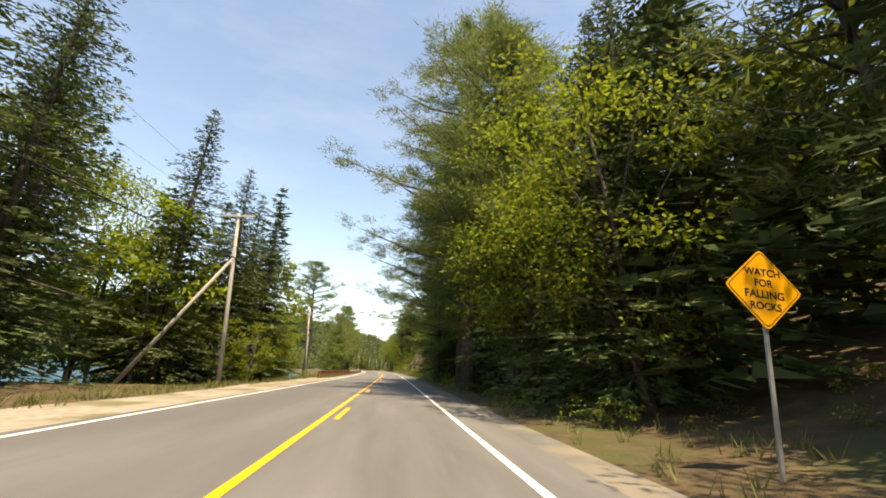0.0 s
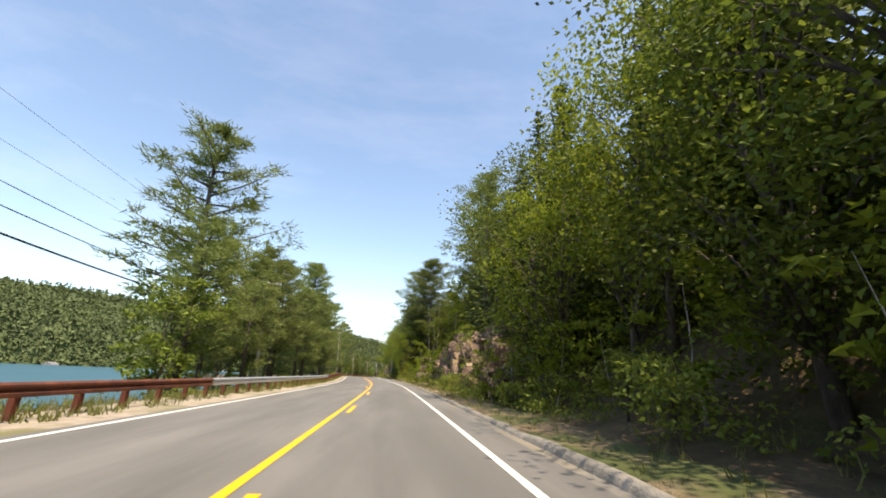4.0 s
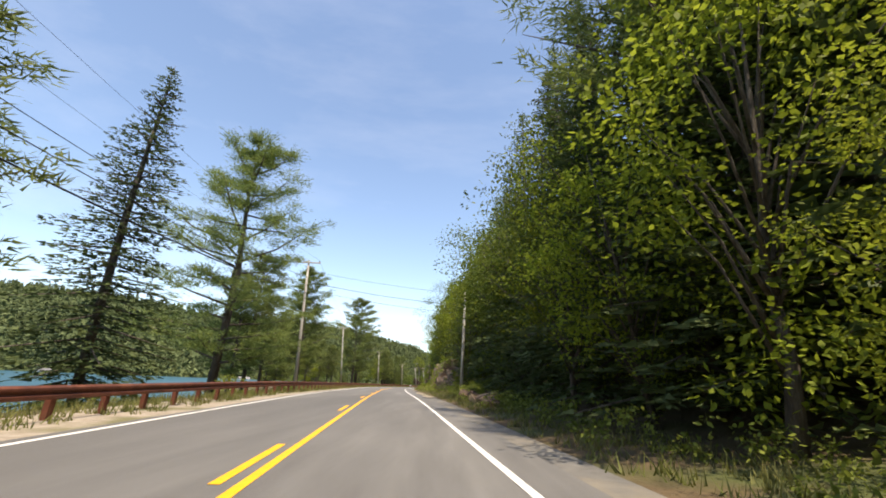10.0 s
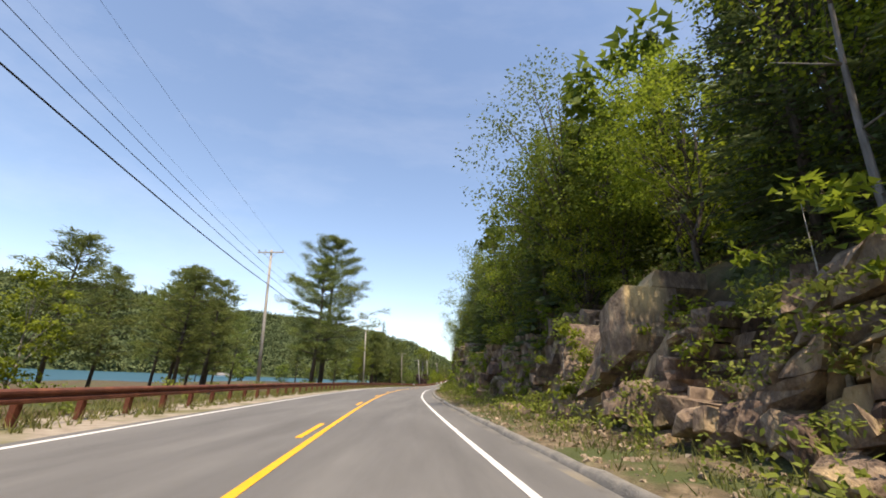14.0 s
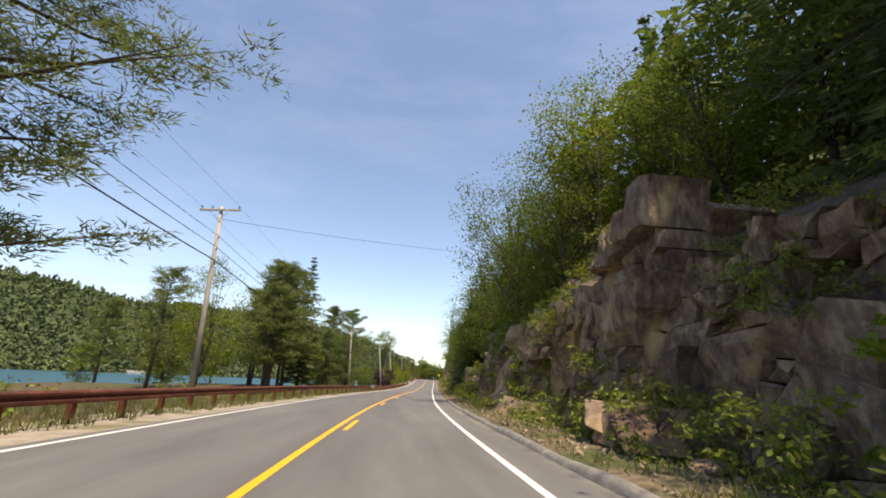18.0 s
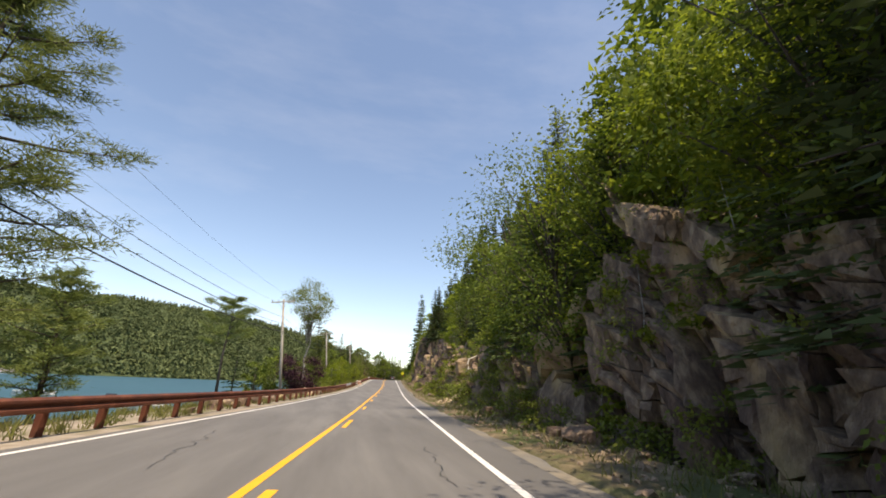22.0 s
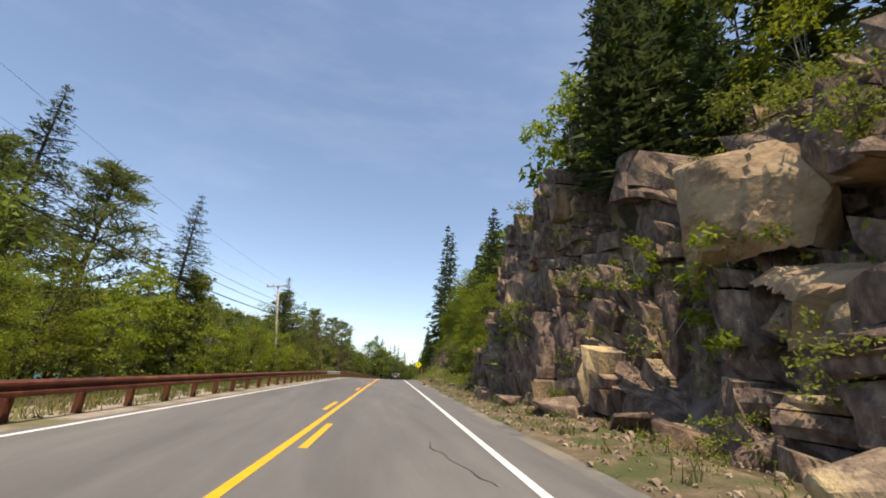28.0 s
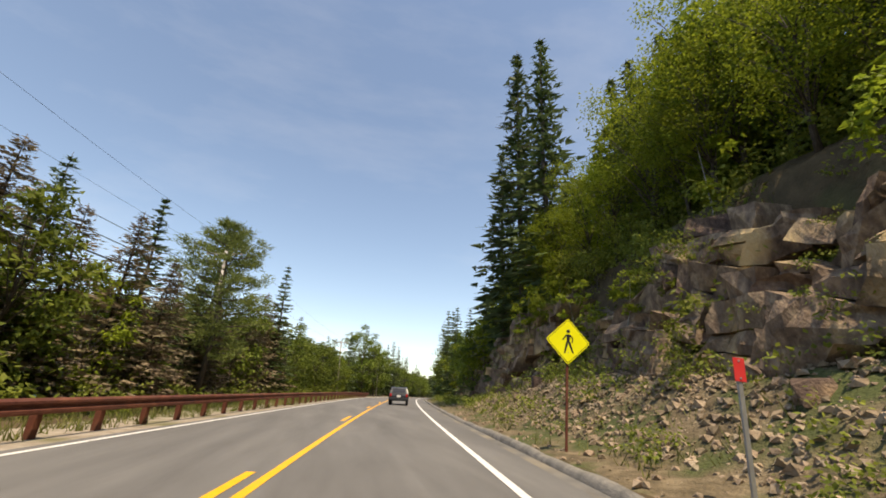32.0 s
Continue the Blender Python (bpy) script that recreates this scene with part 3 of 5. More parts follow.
def cliff(name, s0, s1, label, seed, big=2.6, small=.75, skew=.15, dip=.1, rough=1.0):
    """A rock cut of angular blocks, each its own piece, before a rough backing."""
    g = np.random.default_rng(seed)
    top = float(np.max(bank(np.arange(s0, s1))[1])) * 1.25
    ss = np.arange(s0, s1 + .3, .3)
    v = np.linspace(-.1, 1.15, 30)
    S, V = np.meshgrid(ss, v, indexing="ij")
    foot, hi, run, slope = bank(S)
    ends = step((S - s0) / 5) * step((s1 - S) / 5)
    x, y, z = lane(S, foot + run * np.clip(V, 0, 1) + 1.15 + np.maximum(V - 1, 0) * 6 + .5 * np.round(1.6 * value_noise(S * .8, V * hi * .9, seed)) * .6 + .22 * value_noise(S * 2.3, V * hi * 2.3, seed + 3), hi * V * (.35 + .65 * ends) * .97)
    i = np.arange(S.size).reshape(S.shape)
    q = np.stack([i[:-1, :-1], i[:-1, 1:], i[1:, 1:], i[1:, :-1]], -1).reshape(-1, 4)
    ob = thing(name, label, "cliff", kind="structure", data=mesh(name, np.stack([x, y, z], -1), q, ROCK))
    pieces = []
    for a in np.arange(s0, s1, 5.5):
        found = []
        split(g, a - .4, min(a + 6.1, s1), -.5, top, 0, found, big, small)
        lean, tip = skew + g.normal(0, .24), g.normal(.06, .3)
        pieces += [(*t, lean, tip, a + 2.75) for t in found]
    made, joined = 0, ([], [])
    order = g.permutation(len(pieces))
    for k in order:
        a, b, c, d, off, lean, tip, mid = pieces[k]
        sm, zm = (a + b) / 2, (c + d) / 2
        foot, hi, run, slope = (float(t) for t in bank(sm))
        end = float(step((sm - s0) / 6) * step((s1 - sm) / 6))
        hi *= (1 + .16 * float(value_noise(np.array(sm * .16), np.array(0.0), seed)) + .12 * float(value_noise(np.array(sm * .6), np.array(3.0), seed + 1))) * (.25 + .75 * end)
        if zm > hi or g.uniform() < .03:
            continue
        f = min(max(zm / max(hi, .3), 0), 1)
        lift = f * max(hi / 2.1, 1) + .6 * float(value_noise(np.array(sm * .13), np.array(5.0), seed + 5))
        terrace = math.floor(lift) + float(step((lift % 1 - .62) / .38))
        f = min(max(.35 * f + .65 * terrace / max(hi / 2.1, 1), 0), 1.1)
        front = foot + run * f - .1 + (off + .35 * float(value_noise(np.array(sm * .15), np.array(zm * .2), seed + 2))) * rough * (.4 + .6 * end)
        front = max(front, foot - .25)
        deep = max(1.0, min(2.4, 1.2 + run * .5))
        w, h = b - a, d - c
        m, n = min(7, max(2, round(w / .4))), min(6, max(2, round(h / .4)))
        gap = .018
        u, t = np.meshgrid(np.linspace(a + gap, b - gap, m + 1), np.linspace(c + gap, d - gap, n + 1), indexing="ij")
        rim = (np.arange(m + 1)[:, None] % m == 0) | (np.arange(n + 1)[None] % n == 0)
        chip, ca = g.uniform(0, .9) * min(w, h), g.uniform(0, 6.283)
        cs, ct = math.cos(ca), math.sin(ca)
        face = max([f for a_, b_, f in LIT if a_ < sm < b_], default=.06)
        tilt_s, tilt_z = g.normal(-.06 - face, .16 + face * .5), g.normal(-.07 + face * .6, .1 + face * .25)
        D = front + tilt_s * (u - sm) + tilt_z * (t - zm) + g.normal(0, .045, u.shape) + np.where(rim, g.uniform(0, .1, u.shape) * g.uniform(.3, 1.4), 0) + chip * np.maximum((u - sm) / w * cs + (t - zm) / h * ct - .1, 0)
        u2 = u + g.normal(0, .03, u.shape) * ~rim
        t2 = t + g.normal(0, .03, u.shape) * ~rim
        Sx = u2 + lean * t2 + .62 * value_noise(u * .5, t * .5, seed + 7) + .24 * value_noise(u * 1.6, t * 1.6, seed + 8)
        Zx = t2 + tip * (u2 - mid) + dip * np.sin(u2 * .23 + seed) * 2 + .62 * value_noise(u * .4, t * .55, seed + 9) + .24 * value_noise(u * 1.5, t * 1.7, seed + 10)
        back = front + deep
        P = [np.stack(lane(Sx, D, Zx), -1).reshape(-1, 3)]
        ring = [(p, 0) for p in range(m)] + [(m, p) for p in range(n)] + [(p, n) for p in range(m, 0, -1)] + [(0, p) for p in range(n, 0, -1)]
        rs_ = np.array([Sx[p] for p in ring])
        rz_ = np.array([Zx[p] for p in ring])
        P.append(np.stack(lane(rs_, np.full(len(ring), back), rz_), -1))
        idx = np.arange((m + 1) * (n + 1)).reshape(m + 1, n + 1)
        F = np.stack([idx[:-1, :-1], idx[:-1, 1:], idx[1:, 1:], idx[1:, :-1]], -1).reshape(-1, 4).tolist()
        base, L = (m + 1) * (n + 1), len(ring)
        rid = [int(idx[p]) for p in ring]
        F += [(rid[p], rid[(p + 1) % L], base + (p + 1) % L, base + p) for p in range(L)]
        P = np.concatenate(P)
        if made < 300:
            part("rock_block", mesh("rock_block", P, F, BLOCK), ob)
        else:
            k0 = sum(len(t_) for t_ in joined[0])
            joined[0].append(P)
            joined[1].extend([tuple(e + k0 for e in face) for face in F])
        made += 1
        if c > .2:
            LEDGES.append((sm + lean * d, front + .18, d + tip * (sm - mid) + dip * math.sin(sm * .23 + seed) * 2))
    if joined[0]:
        tagged(part("rock_blocks", mesh("rock_blocks", np.concatenate(joined[0]), joined[1], BLOCK), ob), kind="stuff")
    return ob


cliff("cliff_1", 86, 140, "fractured brown granite road cut with tan stains", 100, big=1.3, small=.4, skew=.4, dip=.2)
cliff("cliff_2", 194, 320, "dark fractured granite road cut below trees", 200, big=2.0, small=.5, skew=-.45, dip=.22)
cliff("cliff_3", 319, 384, "dark fractured granite road cut with ledges", 300, big=2.0, small=.5, skew=.35, dip=.2)
cliff("cliff_4", 381, 447, "tall blocky reddish-brown granite cliff face", 400, big=2.2, small=.55, skew=.18, rough=.9)
cliff("cliff_5", 463, 545, "low brown rock band above a rubble slope", 500, big=1.6, small=.55, skew=-.2)


# ---- trees ----
KINDS = {}


def kind(key, label, *meshes):
    KINDS.setdefault(key, []).append((label, meshes))


for i in range(4):
    kind("spruce", "tall dark green spruce with drooping boughs", *spruce(10 + i, 15, 2.9, 30, 8, 11, LEAF["spruce"], ragged=.25, size=.72))
    kind("pine", "white pine with feathery blue-green plumes", *pine(20 + i, 13, 3.9, .26, 40, 9, 26, LEAF["pine"], .42, flat=.13, thin=.19))
    kind("broad", "leafy green broadleaf tree", *broadleaf(30 + i, 11, 3.2, 1.0, 2100, LEAF["broad"], BARK, .4, tri=True))
    kind("bright", "bright yellow-green birch with a pale stem", *broadleaf(40 + i, 10.5, 2.7, 1.2, 2100, LEAF["bright"], BIRCH, .35, .09, tri=True))
    kind("bush", "green roadside shrub with small leaves", *broadleaf(50 + i, 1.7, 1.05, .1, 640, LEAF["shrub"], BARK, .13, .03, blobs=22))
for i in range(3):
    kind("tall_pine", "tall white pine with a bare lower trunk", *pine(60 + i, 18, 4.6, .34, 42, 10, 24, LEAF["pine"], .44, flat=.11, thin=.19))
    kind("back_spruce", "dark spruce standing in the hillside wood", *spruce(70 + i, 15, 3.0, 22, 7, 6, LEAF["spruce"], size=1.0))
    kind("back_broad", "broadleaf tree standing in the hillside wood", *broadleaf(80 + i, 12, 3.6, .8, 900, LEAF["broad"], BARK, .7, blobs=20, tri=True))
    kind("sapling", "slender bright green sapling", *broadleaf(90 + i, 4, 1.2, .5, 480, LEAF["bright"], BIRCH, .24, .035, blobs=16, tri=True, limbs=False))
    kind("low_bush", "low spreading green shrub", *broadleaf(95 + i, .8, .9, .02, 340, LEAF["shrub"], BARK, .13, .02, blobs=14))
for i in range(3):
    kind("near_spruce", "dense dark green spruce at the road's edge", *spruce(130 + i, 15, 3.2, 38, 9, 60, LEAF["spruce"], ragged=.3, size=.27))
    kind("near_broad", "large leafy broadleaf tree overhanging the road", *broadleaf(140 + i, 13, 3.8, .8, 9800, LEAF["broad"], BARK, .165, .17, blobs=60))
    kind("near_bright", "sunlit yellow-green maple at the road's edge", *broadleaf(150 + i, 11, 3.0, .8, 7400, LEAF["bright"], BARK, .155, .12, blobs=52))
kind("wide_pine", "old white pine with long level boughs", *pine(160, 18, 5.6, .14, 50, 16, 58, LEAF["pine"], .3, flat=.07, thin=.17))
kind("wide_pine", "old white pine with long level boughs", *pine(161, 18, 5.2, .2, 48, 16, 58, LEAF["pine"], .3, flat=.07, thin=.17))
kind("old_pine", "tall old white pine with a bare straight trunk", *pine(163, 17, 4.4, .3, 48, 15, 56, LEAF["pine"], .3, flat=.07, thin=.17))
kind("road_pine", "great white pine reaching its boughs over the road", *pine(162, 28, 8.6, .12, 64, 22, 60, LEAF["pine"], .3, flat=.06, thin=.17))
kind("umbrella", "pine leaning over the lake with a flat umbrella crown", *pine(171, 13, 4.6, .55, 18, 14, 54, LEAF["pine"], .34, flat=.05, thin=.17))
kind("purple", "dark purple-leaved ornamental tree", *broadleaf(110, 5.5, 2.6, .5, 5600, LEAF["purple"], BARK, .22))
kind("lollipop", "lone tree with a bare stem and round leafy crown", *broadleaf(112, 10, 2.1, 5.7, 8200, LEAF["bright"], BIRCH, .13, .11, .02, blobs=60))
kind("brown", "half-dead conifer with brown needles", *spruce(115, 9, 2.7, 30, 8, 30, LEAF["brown"], ragged=.35, size=.36))
g = np.random.default_rng(118)
for i in range(2):
    stem = [((.12 * math.sin(k * 1.3 + i), .1 * math.cos(k * .9 + i), k * 1.1), .085 * (1 - k / 9.5)) for k in range(9)]
    twigs = [[(stem[k][0], .022), (tuple(np.array(stem[k][0]) + [g.uniform(-.8, .8), g.uniform(-.8, .8), g.uniform(-.1, .4)]), .006)] for k in (3, 4, 4, 5, 5, 6, 6, 7, 7)]
    kind("dead", "bare grey dead tree stem with broken twigs", tube_mesh("trunk", [stem] + twigs, DEADWOOD, 6))
CATEGORY = {"bush": "shrub", "low_bush": "shrub", "sapling": "sapling"}
GROUPS = {"bush": "roadside shrubs", "low_bush": "roadside shrubs"}
NAMES = {"spruce": "spruce_tree", "back_spruce": "spruce_tree", "pine": "pine_tree", "tall_pine": "pine_tree", "broad": "broadleaf_tree", "back_broad": "broadleaf_tree",
         "bright": "birch_tree", "bush": "shrub", "low_bush": "shrub", "sapling": "sapling", "purple": "purple_tree", "near_spruce": "spruce_tree", "near_broad": "broadleaf_tree", "near_bright": "maple_tree", "wide_pine": "pine_tree", "umbrella": "pine_tree", "road_pine": "pine_tree", "old_pine": "pine_tree", "lollipop": "lone_tree", "brown": "brown_conifer", "dead": "dead_tree"}
RNG = np.random.default_rng(7)


def plant(key, s, d, size=1.0, sink=.1, turn=None, tall=1.0, variant=None):
    label, meshes = KINDS[key][RNG.integers(len(KINDS[key])) if variant is None else variant % len(KINDS[key])]
    m = at(s, d, -sink, RNG.uniform(0, 360) if turn is None else turn) @ Matrix.Diagonal((size, size, size * tall, 1))
    ob = thing(NAMES[key], label, CATEGORY.get(key, "tree"), m, GROUPS.get(key, "roadside trees"))
    for me in meshes:
        part(me.name.split(".")[0], me, ob)
    return ob


def stand(s0, s1, gap, d0, d1, mix, lo=.8, hi=1.2, tall=1.0):
    """A belt of trees between two stations and two offsets; mix: kinds with their shares."""
    keys, share = zip(*mix)
    share = np.array(share) / sum(share)
    s = s0
    while s < s1:
        a, b = (d0(s) if callable(d0) else d0), (d1(s) if callable(d1) else d1)
        plant(keys[RNG.choice(len(keys), p=share)], s + RNG.uniform(-.4, .4) * gap, RNG.uniform(a, b), RNG.uniform(lo, hi), tall=tall * RNG.uniform(.9, 1.1))
        s += gap * RNG.uniform(.75, 1.25)


def top_of(off):
    return lambda s: float(bank(s)[0] + bank(s)[2] + off)


def back(off):
    return lambda s: top_of(off)(s) + (3.0 if 111 < s < 150 else 0)


# right of the road: front row, second row, woods behind
NEAR = [("near_spruce", 4), ("near_broad", 4), ("near_bright", 1)]
stand(64, 88, 4.0, 7.4, 9.4, [("near_bright", 3), ("near_broad", 2)], 1.0, 1.35)
stand(50, 64, 3.0, 7.2, 9.6, [("near_spruce", 2), ("old_pine", 2), ("near_broad", 2)], 1.1, 1.4)
stand(60, 88, 2.2, 5.4, 7, [("bush", 2), ("sapling", 2)], .6, 1.1)
stand(14, 50, 4.2, 6.6, 8.4, [("near_spruce", 3), ("near_broad", 3), ("old_pine", 3)], 1.0, 1.35)
stand(-14, 92, 4, 9.5, 13, [("spruce", 4), ("pine", 2)], 1.0, 1.4)
stand(86, 108, 5.2, top_of(1.6), top_of(4), [("spruce", 5), ("bright", 2), ("pine", 2)], .75, 1.1)
stand(112, 152, 6.2, back(4.4), back(7), [("spruce", 5), ("bright", 2), ("pine", 3)], .95, 1.4)
stand(157, 178, 3.6, 8, 9.6, NEAR, 1.1, 1.4)
stand(178, 184, 3.2, 8.6, 9.8, NEAR, .95, 1.2)
stand(221, 238, 4.2, top_of(2), top_of(4), [("near_broad", 2), ("near_bright", 2), ("near_spruce", 2)], 1.05, 1.35)
stand(303, 318, 3.6, top_of(3.4), top_of(5), [("near_broad", 2), ("spruce", 2)], .9, 1.2)
stand(222, 269, 3.2, top_of(.8), top_of(2.6), [("near_broad", 4), ("near_bright", 3), ("spruce", 2)], .65, 1.0)
stand(270, 288, 3.6, top_of(4), top_of(6), [("near_broad", 4), ("near_bright", 3)], .7, 1.0)
stand(289, 303, 3.2, top_of(1.2), top_of(2.8), [("near_broad", 4), ("near_bright", 3), ("spruce", 2)], .6, .9)
stand(200, 213, 3.2, top_of(2), top_of(4), [("near_spruce", 1)], .85, 1.15)
stand(213, 222, 4.5, top_of(2.6), top_of(5), [("near_bright", 3), ("near_broad", 1)], .7, 1.0)
stand(321, 330, 3.4, 8.2, 9.4, [("near_spruce", 3), ("near_broad", 1)], .95, 1.2)
stand(328, 388, 3.0, top_of(.4), top_of(3.4), [("near_broad", 3), ("near_bright", 2), ("spruce", 4)], .55, .95)
stand(338, 351, 3.4, 7.2, 8.8, NEAR, .8, 1.1)
stand(386, 404, 3.2, top_of(.6), top_of(3.5), [("spruce", 5), ("bright", 2)], .5, .95)
stand(417, 430, 3.6, top_of(2.6), top_of(4.5), [("spruce", 4), ("bright", 3)], .6, 1.0)
stand(428, 442, 3.2, top_of(.6), top_of(3.5), [("spruce", 4), ("bright", 3)], .5, .95)
stand(452, 478, 4.5, top_of(4), top_of(6), [("near_bright", 1)], .5, .75)
stand(478, 570, 3.4, top_of(3.4), top_of(5.4), [("bright", 5), ("broad", 2), ("spruce", 1)], .65, 1.0)
stand(466, 505, 6.5, top_of(6), top_of(8), [("spruce", 4), ("bright", 1)], .9, 1.15)
stand(478, 512, 3.0, top_of(1.6), top_of(2.8), [("near_bright", 1)], .6, .85)
stand(284, 301, 5, top_of(1), top_of(3), [("near_bright", 2), ("near_broad", 1)], .95, 1.25)
stand(448, 472, 3.4, 8, 10.5, [("near_bright", 1)], .32, .6)
stand(514, 560, 3.2, 7.2, 9.5, [("bright", 3), ("broad", 3), ("spruce", 3)], .6, 1.0)
stand(556, 900, 4.0, 6.4, 10, [("bright", 2), ("broad", 3), ("spruce", 3)], .8, 1.3)
stand(440, 472, 2.0, 7.4, 11, [("sapling", 1)], .8, 1.3)
stand(-14, 620, 4.6, back(5.5), back(8.5), [("back_broad", 3), ("back_spruce", 5)], .9, 1.25)
HILL = []


def hillside(s0, s1, gap, d0, d1, lo, hi):
    s = s0
    while s < s1:
        HILL.append((at(s + RNG.uniform(-.4, .4) * gap, RNG.uniform(d0(s), d1(s)), -.1, RNG.uniform(0, 360), RNG.uniform(lo, hi)), RNG.integers(3), "back_spruce" if RNG.uniform() < .6 else "back_broad"))
        s += gap * RNG.uniform(.75, 1.25)


hillside(-14, 640, 5.6, top_of(8.5), top_of(13), .95, 1.3)
hillside(-20, 660, 7.5, top_of(15), top_of(22), .95, 1.25)
for piece, what, mat in ((0, "hillside_stems", BARK), (1, "hillside_woods", None)):
    for key in ("back_spruce", "back_broad"):
        V, Q, count = [], [], 0
        for m, k, kk in HILL:
            if kk == key:
                me = KINDS[key][k][1][piece]
                co = np.array([v.co for v in me.vertices])
                V.append((np.c_[co, np.ones(len(co))] @ np.array(m).T)[:, :3])
                Q += [tuple(i + count for i in f.vertices) for f in me.polygons]
                count += len(co)
        thing(what, "deep green woods covering the upper hillside" if piece else "brown tree stems in the hillside woods", "forest", kind="stuff",
              data=mesh(what, np.concatenate(V), Q, mat or (LEAF["spruce"] if key == "back_spruce" else LEAF["broad"])))
# left of the road
stand(-12, 18, 2.4, -26, -16, [("spruce", 4), ("broad", 4)], 1.15, 1.55)
stand(32, 47, 2.0, -25, -14, [("spruce", 5), ("broad", 3), ("bright", 2)], 1.1, 1.6)
stand(34, 53, 2.6, -14, -11, [("near_bright", 2), ("bright", 2)], .42, .62)
stand(83, 100, 2.9, -15, -10.4, [("broad", 2), ("pine", 4)], .6, .85)
stand(99, 111, 3.2, -16, -11.4, [("tall_pine", 3), ("pine", 4)], .75, .95)
stand(111, 124, 3.2, -15, -10.6, [("pine", 4)], .72, .92)
stand(124, 160, 4.6, -15, -11, [("pine", 4), ("wide_pine", 1)], .7, .95)
stand(186, 204, 5, -14, -11.5, [("pine", 1)], .75, .95)
stand(500, 570, 4, -15, -10.4, [("broad", 2), ("spruce", 1)], .6, .85)
stand(206, 240, 2.8, -18, -12.5, [("pine", 4), ("bright", 1)], .5, .7)
stand(240, 262, 4, -26, -18, [("pine", 3)], .5, .7)
stand(299, 314, 2.6, -21, -12.5, [("pine", 5), ("broad", 1)], .7, .9)
stand(314, 346, 2.8, -21, -12.5, [("pine", 5), ("broad", 1)], .62, .85)
stand(300, 330, 3.5, -60, -22, [("pine", 3), ("broad", 3)], .5, .8)
stand(392, 420, 3, -19, -11.5, [("broad", 3), ("bright", 1)], .35, .5)
stand(416, 570, 2.4, -19, -11.5, [("broad", 4), ("pine", 3), ("bright", 2)], .45, .7)
stand(416, 640, 4.4, -34, -20, [("back_broad", 3), ("back_spruce", 2)], .7, .95)
stand(466, 512, 1.9, -14, -10.6, [("brown", 5), ("pine", 1)], .7, 1.0)
stand(404, 468, 2.3, -12.5, -10, [("near_bright", 2), ("bright", 2), ("broad", 2)], .3, .48)
stand(570, 900, 4, -16, -9.4, [("broad", 4), ("spruce", 3)], .9, 1.35)
# trees that stand out
plant("tall_pine", 104, -20, 1.75)
plant("spruce", 43, -13.4, 1.45)
for s, d, k in ((46.5, -12.6, .75), (50, -13.6, .8), (43.5, -11.9, .66)):
    plant("near_bright", s, d, k)
for s, d, k in ((13, -17.5, 1.5), (18.5, -16.8, 1.5), (24, -21.5, 1.6), (44.5, -17.5, 1.5), (48, -17, 1.6), (33, -17, 1.6), (39, -15.5, 1.5)):
    plant("near_spruce", s, d, k)
for s, d, k in ((36, -20, 1.7), (21.5, -19.5, 1.5), (27.5, -25, 1.7), (31.5, -21.5, 1.6), (42, -17, 1.3)):
    plant("near_bright", s, d, k)
plant("tall_pine", 113, 12, 1.2, variant=0)
plant("tall_pine", 121, 14, 1.1, variant=1)
plant("tall_pine", 104, 9.8, 1.1, variant=2)
plant("wide_pine", 275, -15.5, 1.4, variant=0)
plant("wide_pine", 270.5, -15.6, 1.1, variant=1)
plant("wide_pine", 145, -11.6, .9, variant=0)
plant("near_spruce", 167, -12.4, 1.15)
plant("wide_pine", 179, -12.2, 1.1, variant=0)
plant("near_bright", 159, 6.8, .85)
plant("near_bright", 163.5, 6.6, .9)
plant("old_pine", 140, -13, 1.3)
for s, d, k in ((161, 10, 1.25), (166, 9, 1.2), (171, 9.6, 1.25), (176, 8.8, 1.15), (182, 9.4, 1.05)):
    plant("near_spruce", s, d, k, tall=1.3)
plant("wide_pine", 201, -11.6, .8, variant=1)
plant("near_bright", 193.2, 7.6, 1.2)
plant("near_spruce", 186, 10.2, 1.3)
plant("near_broad", 188.5, 10.8, 1.4)
plant("near_spruce", 190.5, 10.2, 1.35)
plant("near_broad", 185, 12.5, 1.35)
plant("near_spruce", 191.5, 13, 1.4)
plant("near_spruce", 196, 9.8, 1.3)
plant("near_spruce", 199, 10, 1.2)
plant("near_broad", 195, 9.8, 1.2)
plant("wide_pine", 336, -12.5, .78, variant=0)
plant("wide_pine", 331, -14.5, .8, variant=1)
plant("spruce", 316.5, -14.4, 1.1)
plant("pine", 308, -13.2, .95)
plant("pine", 305.5, -14, .95)
plant("near_spruce", 321, 8.6, 1.35)
plant("near_spruce", 324, 8.2, 1.3)
plant("near_bright", 291, -12.6, .62, tall=1.3)
plant("lollipop", 388.8, -12.6, 1.6)
plant("umbrella", 400, -28, 1.3)
plant("purple", 383, -11.6, 1.08)
plant("near_spruce", 432.5, -18.8, 1.15)
plant("pine", 436, -17.5, 1.05)
plant("pine", 429.5, -18, .9)
plant("spruce", 480, -15, .8)
for s, d, k in ((488, -14, .7), (494, -13.6, .75)):
    plant("spruce", s, d, k)
plant("near_broad", 464, -13.2, .72)
plant("near_spruce", 463.5, -13.6, .85)
plant("near_spruce", 461, -12.9, .7)
plant("near_bright", 457.5, 10.4, .9)
plant("near_bright", 461, 11, .95)
plant("spruce", 463.5, 12.5, 1.3)
plant("pine", 466.5, -14.5, .85)
plant("brown", 474, -12.2, 1.0)
plant("brown", 478.5, -13, 1.0)
plant("brown", 486, -14, 1.1)
plant("near_spruce", 438.5, -13.6, .85)
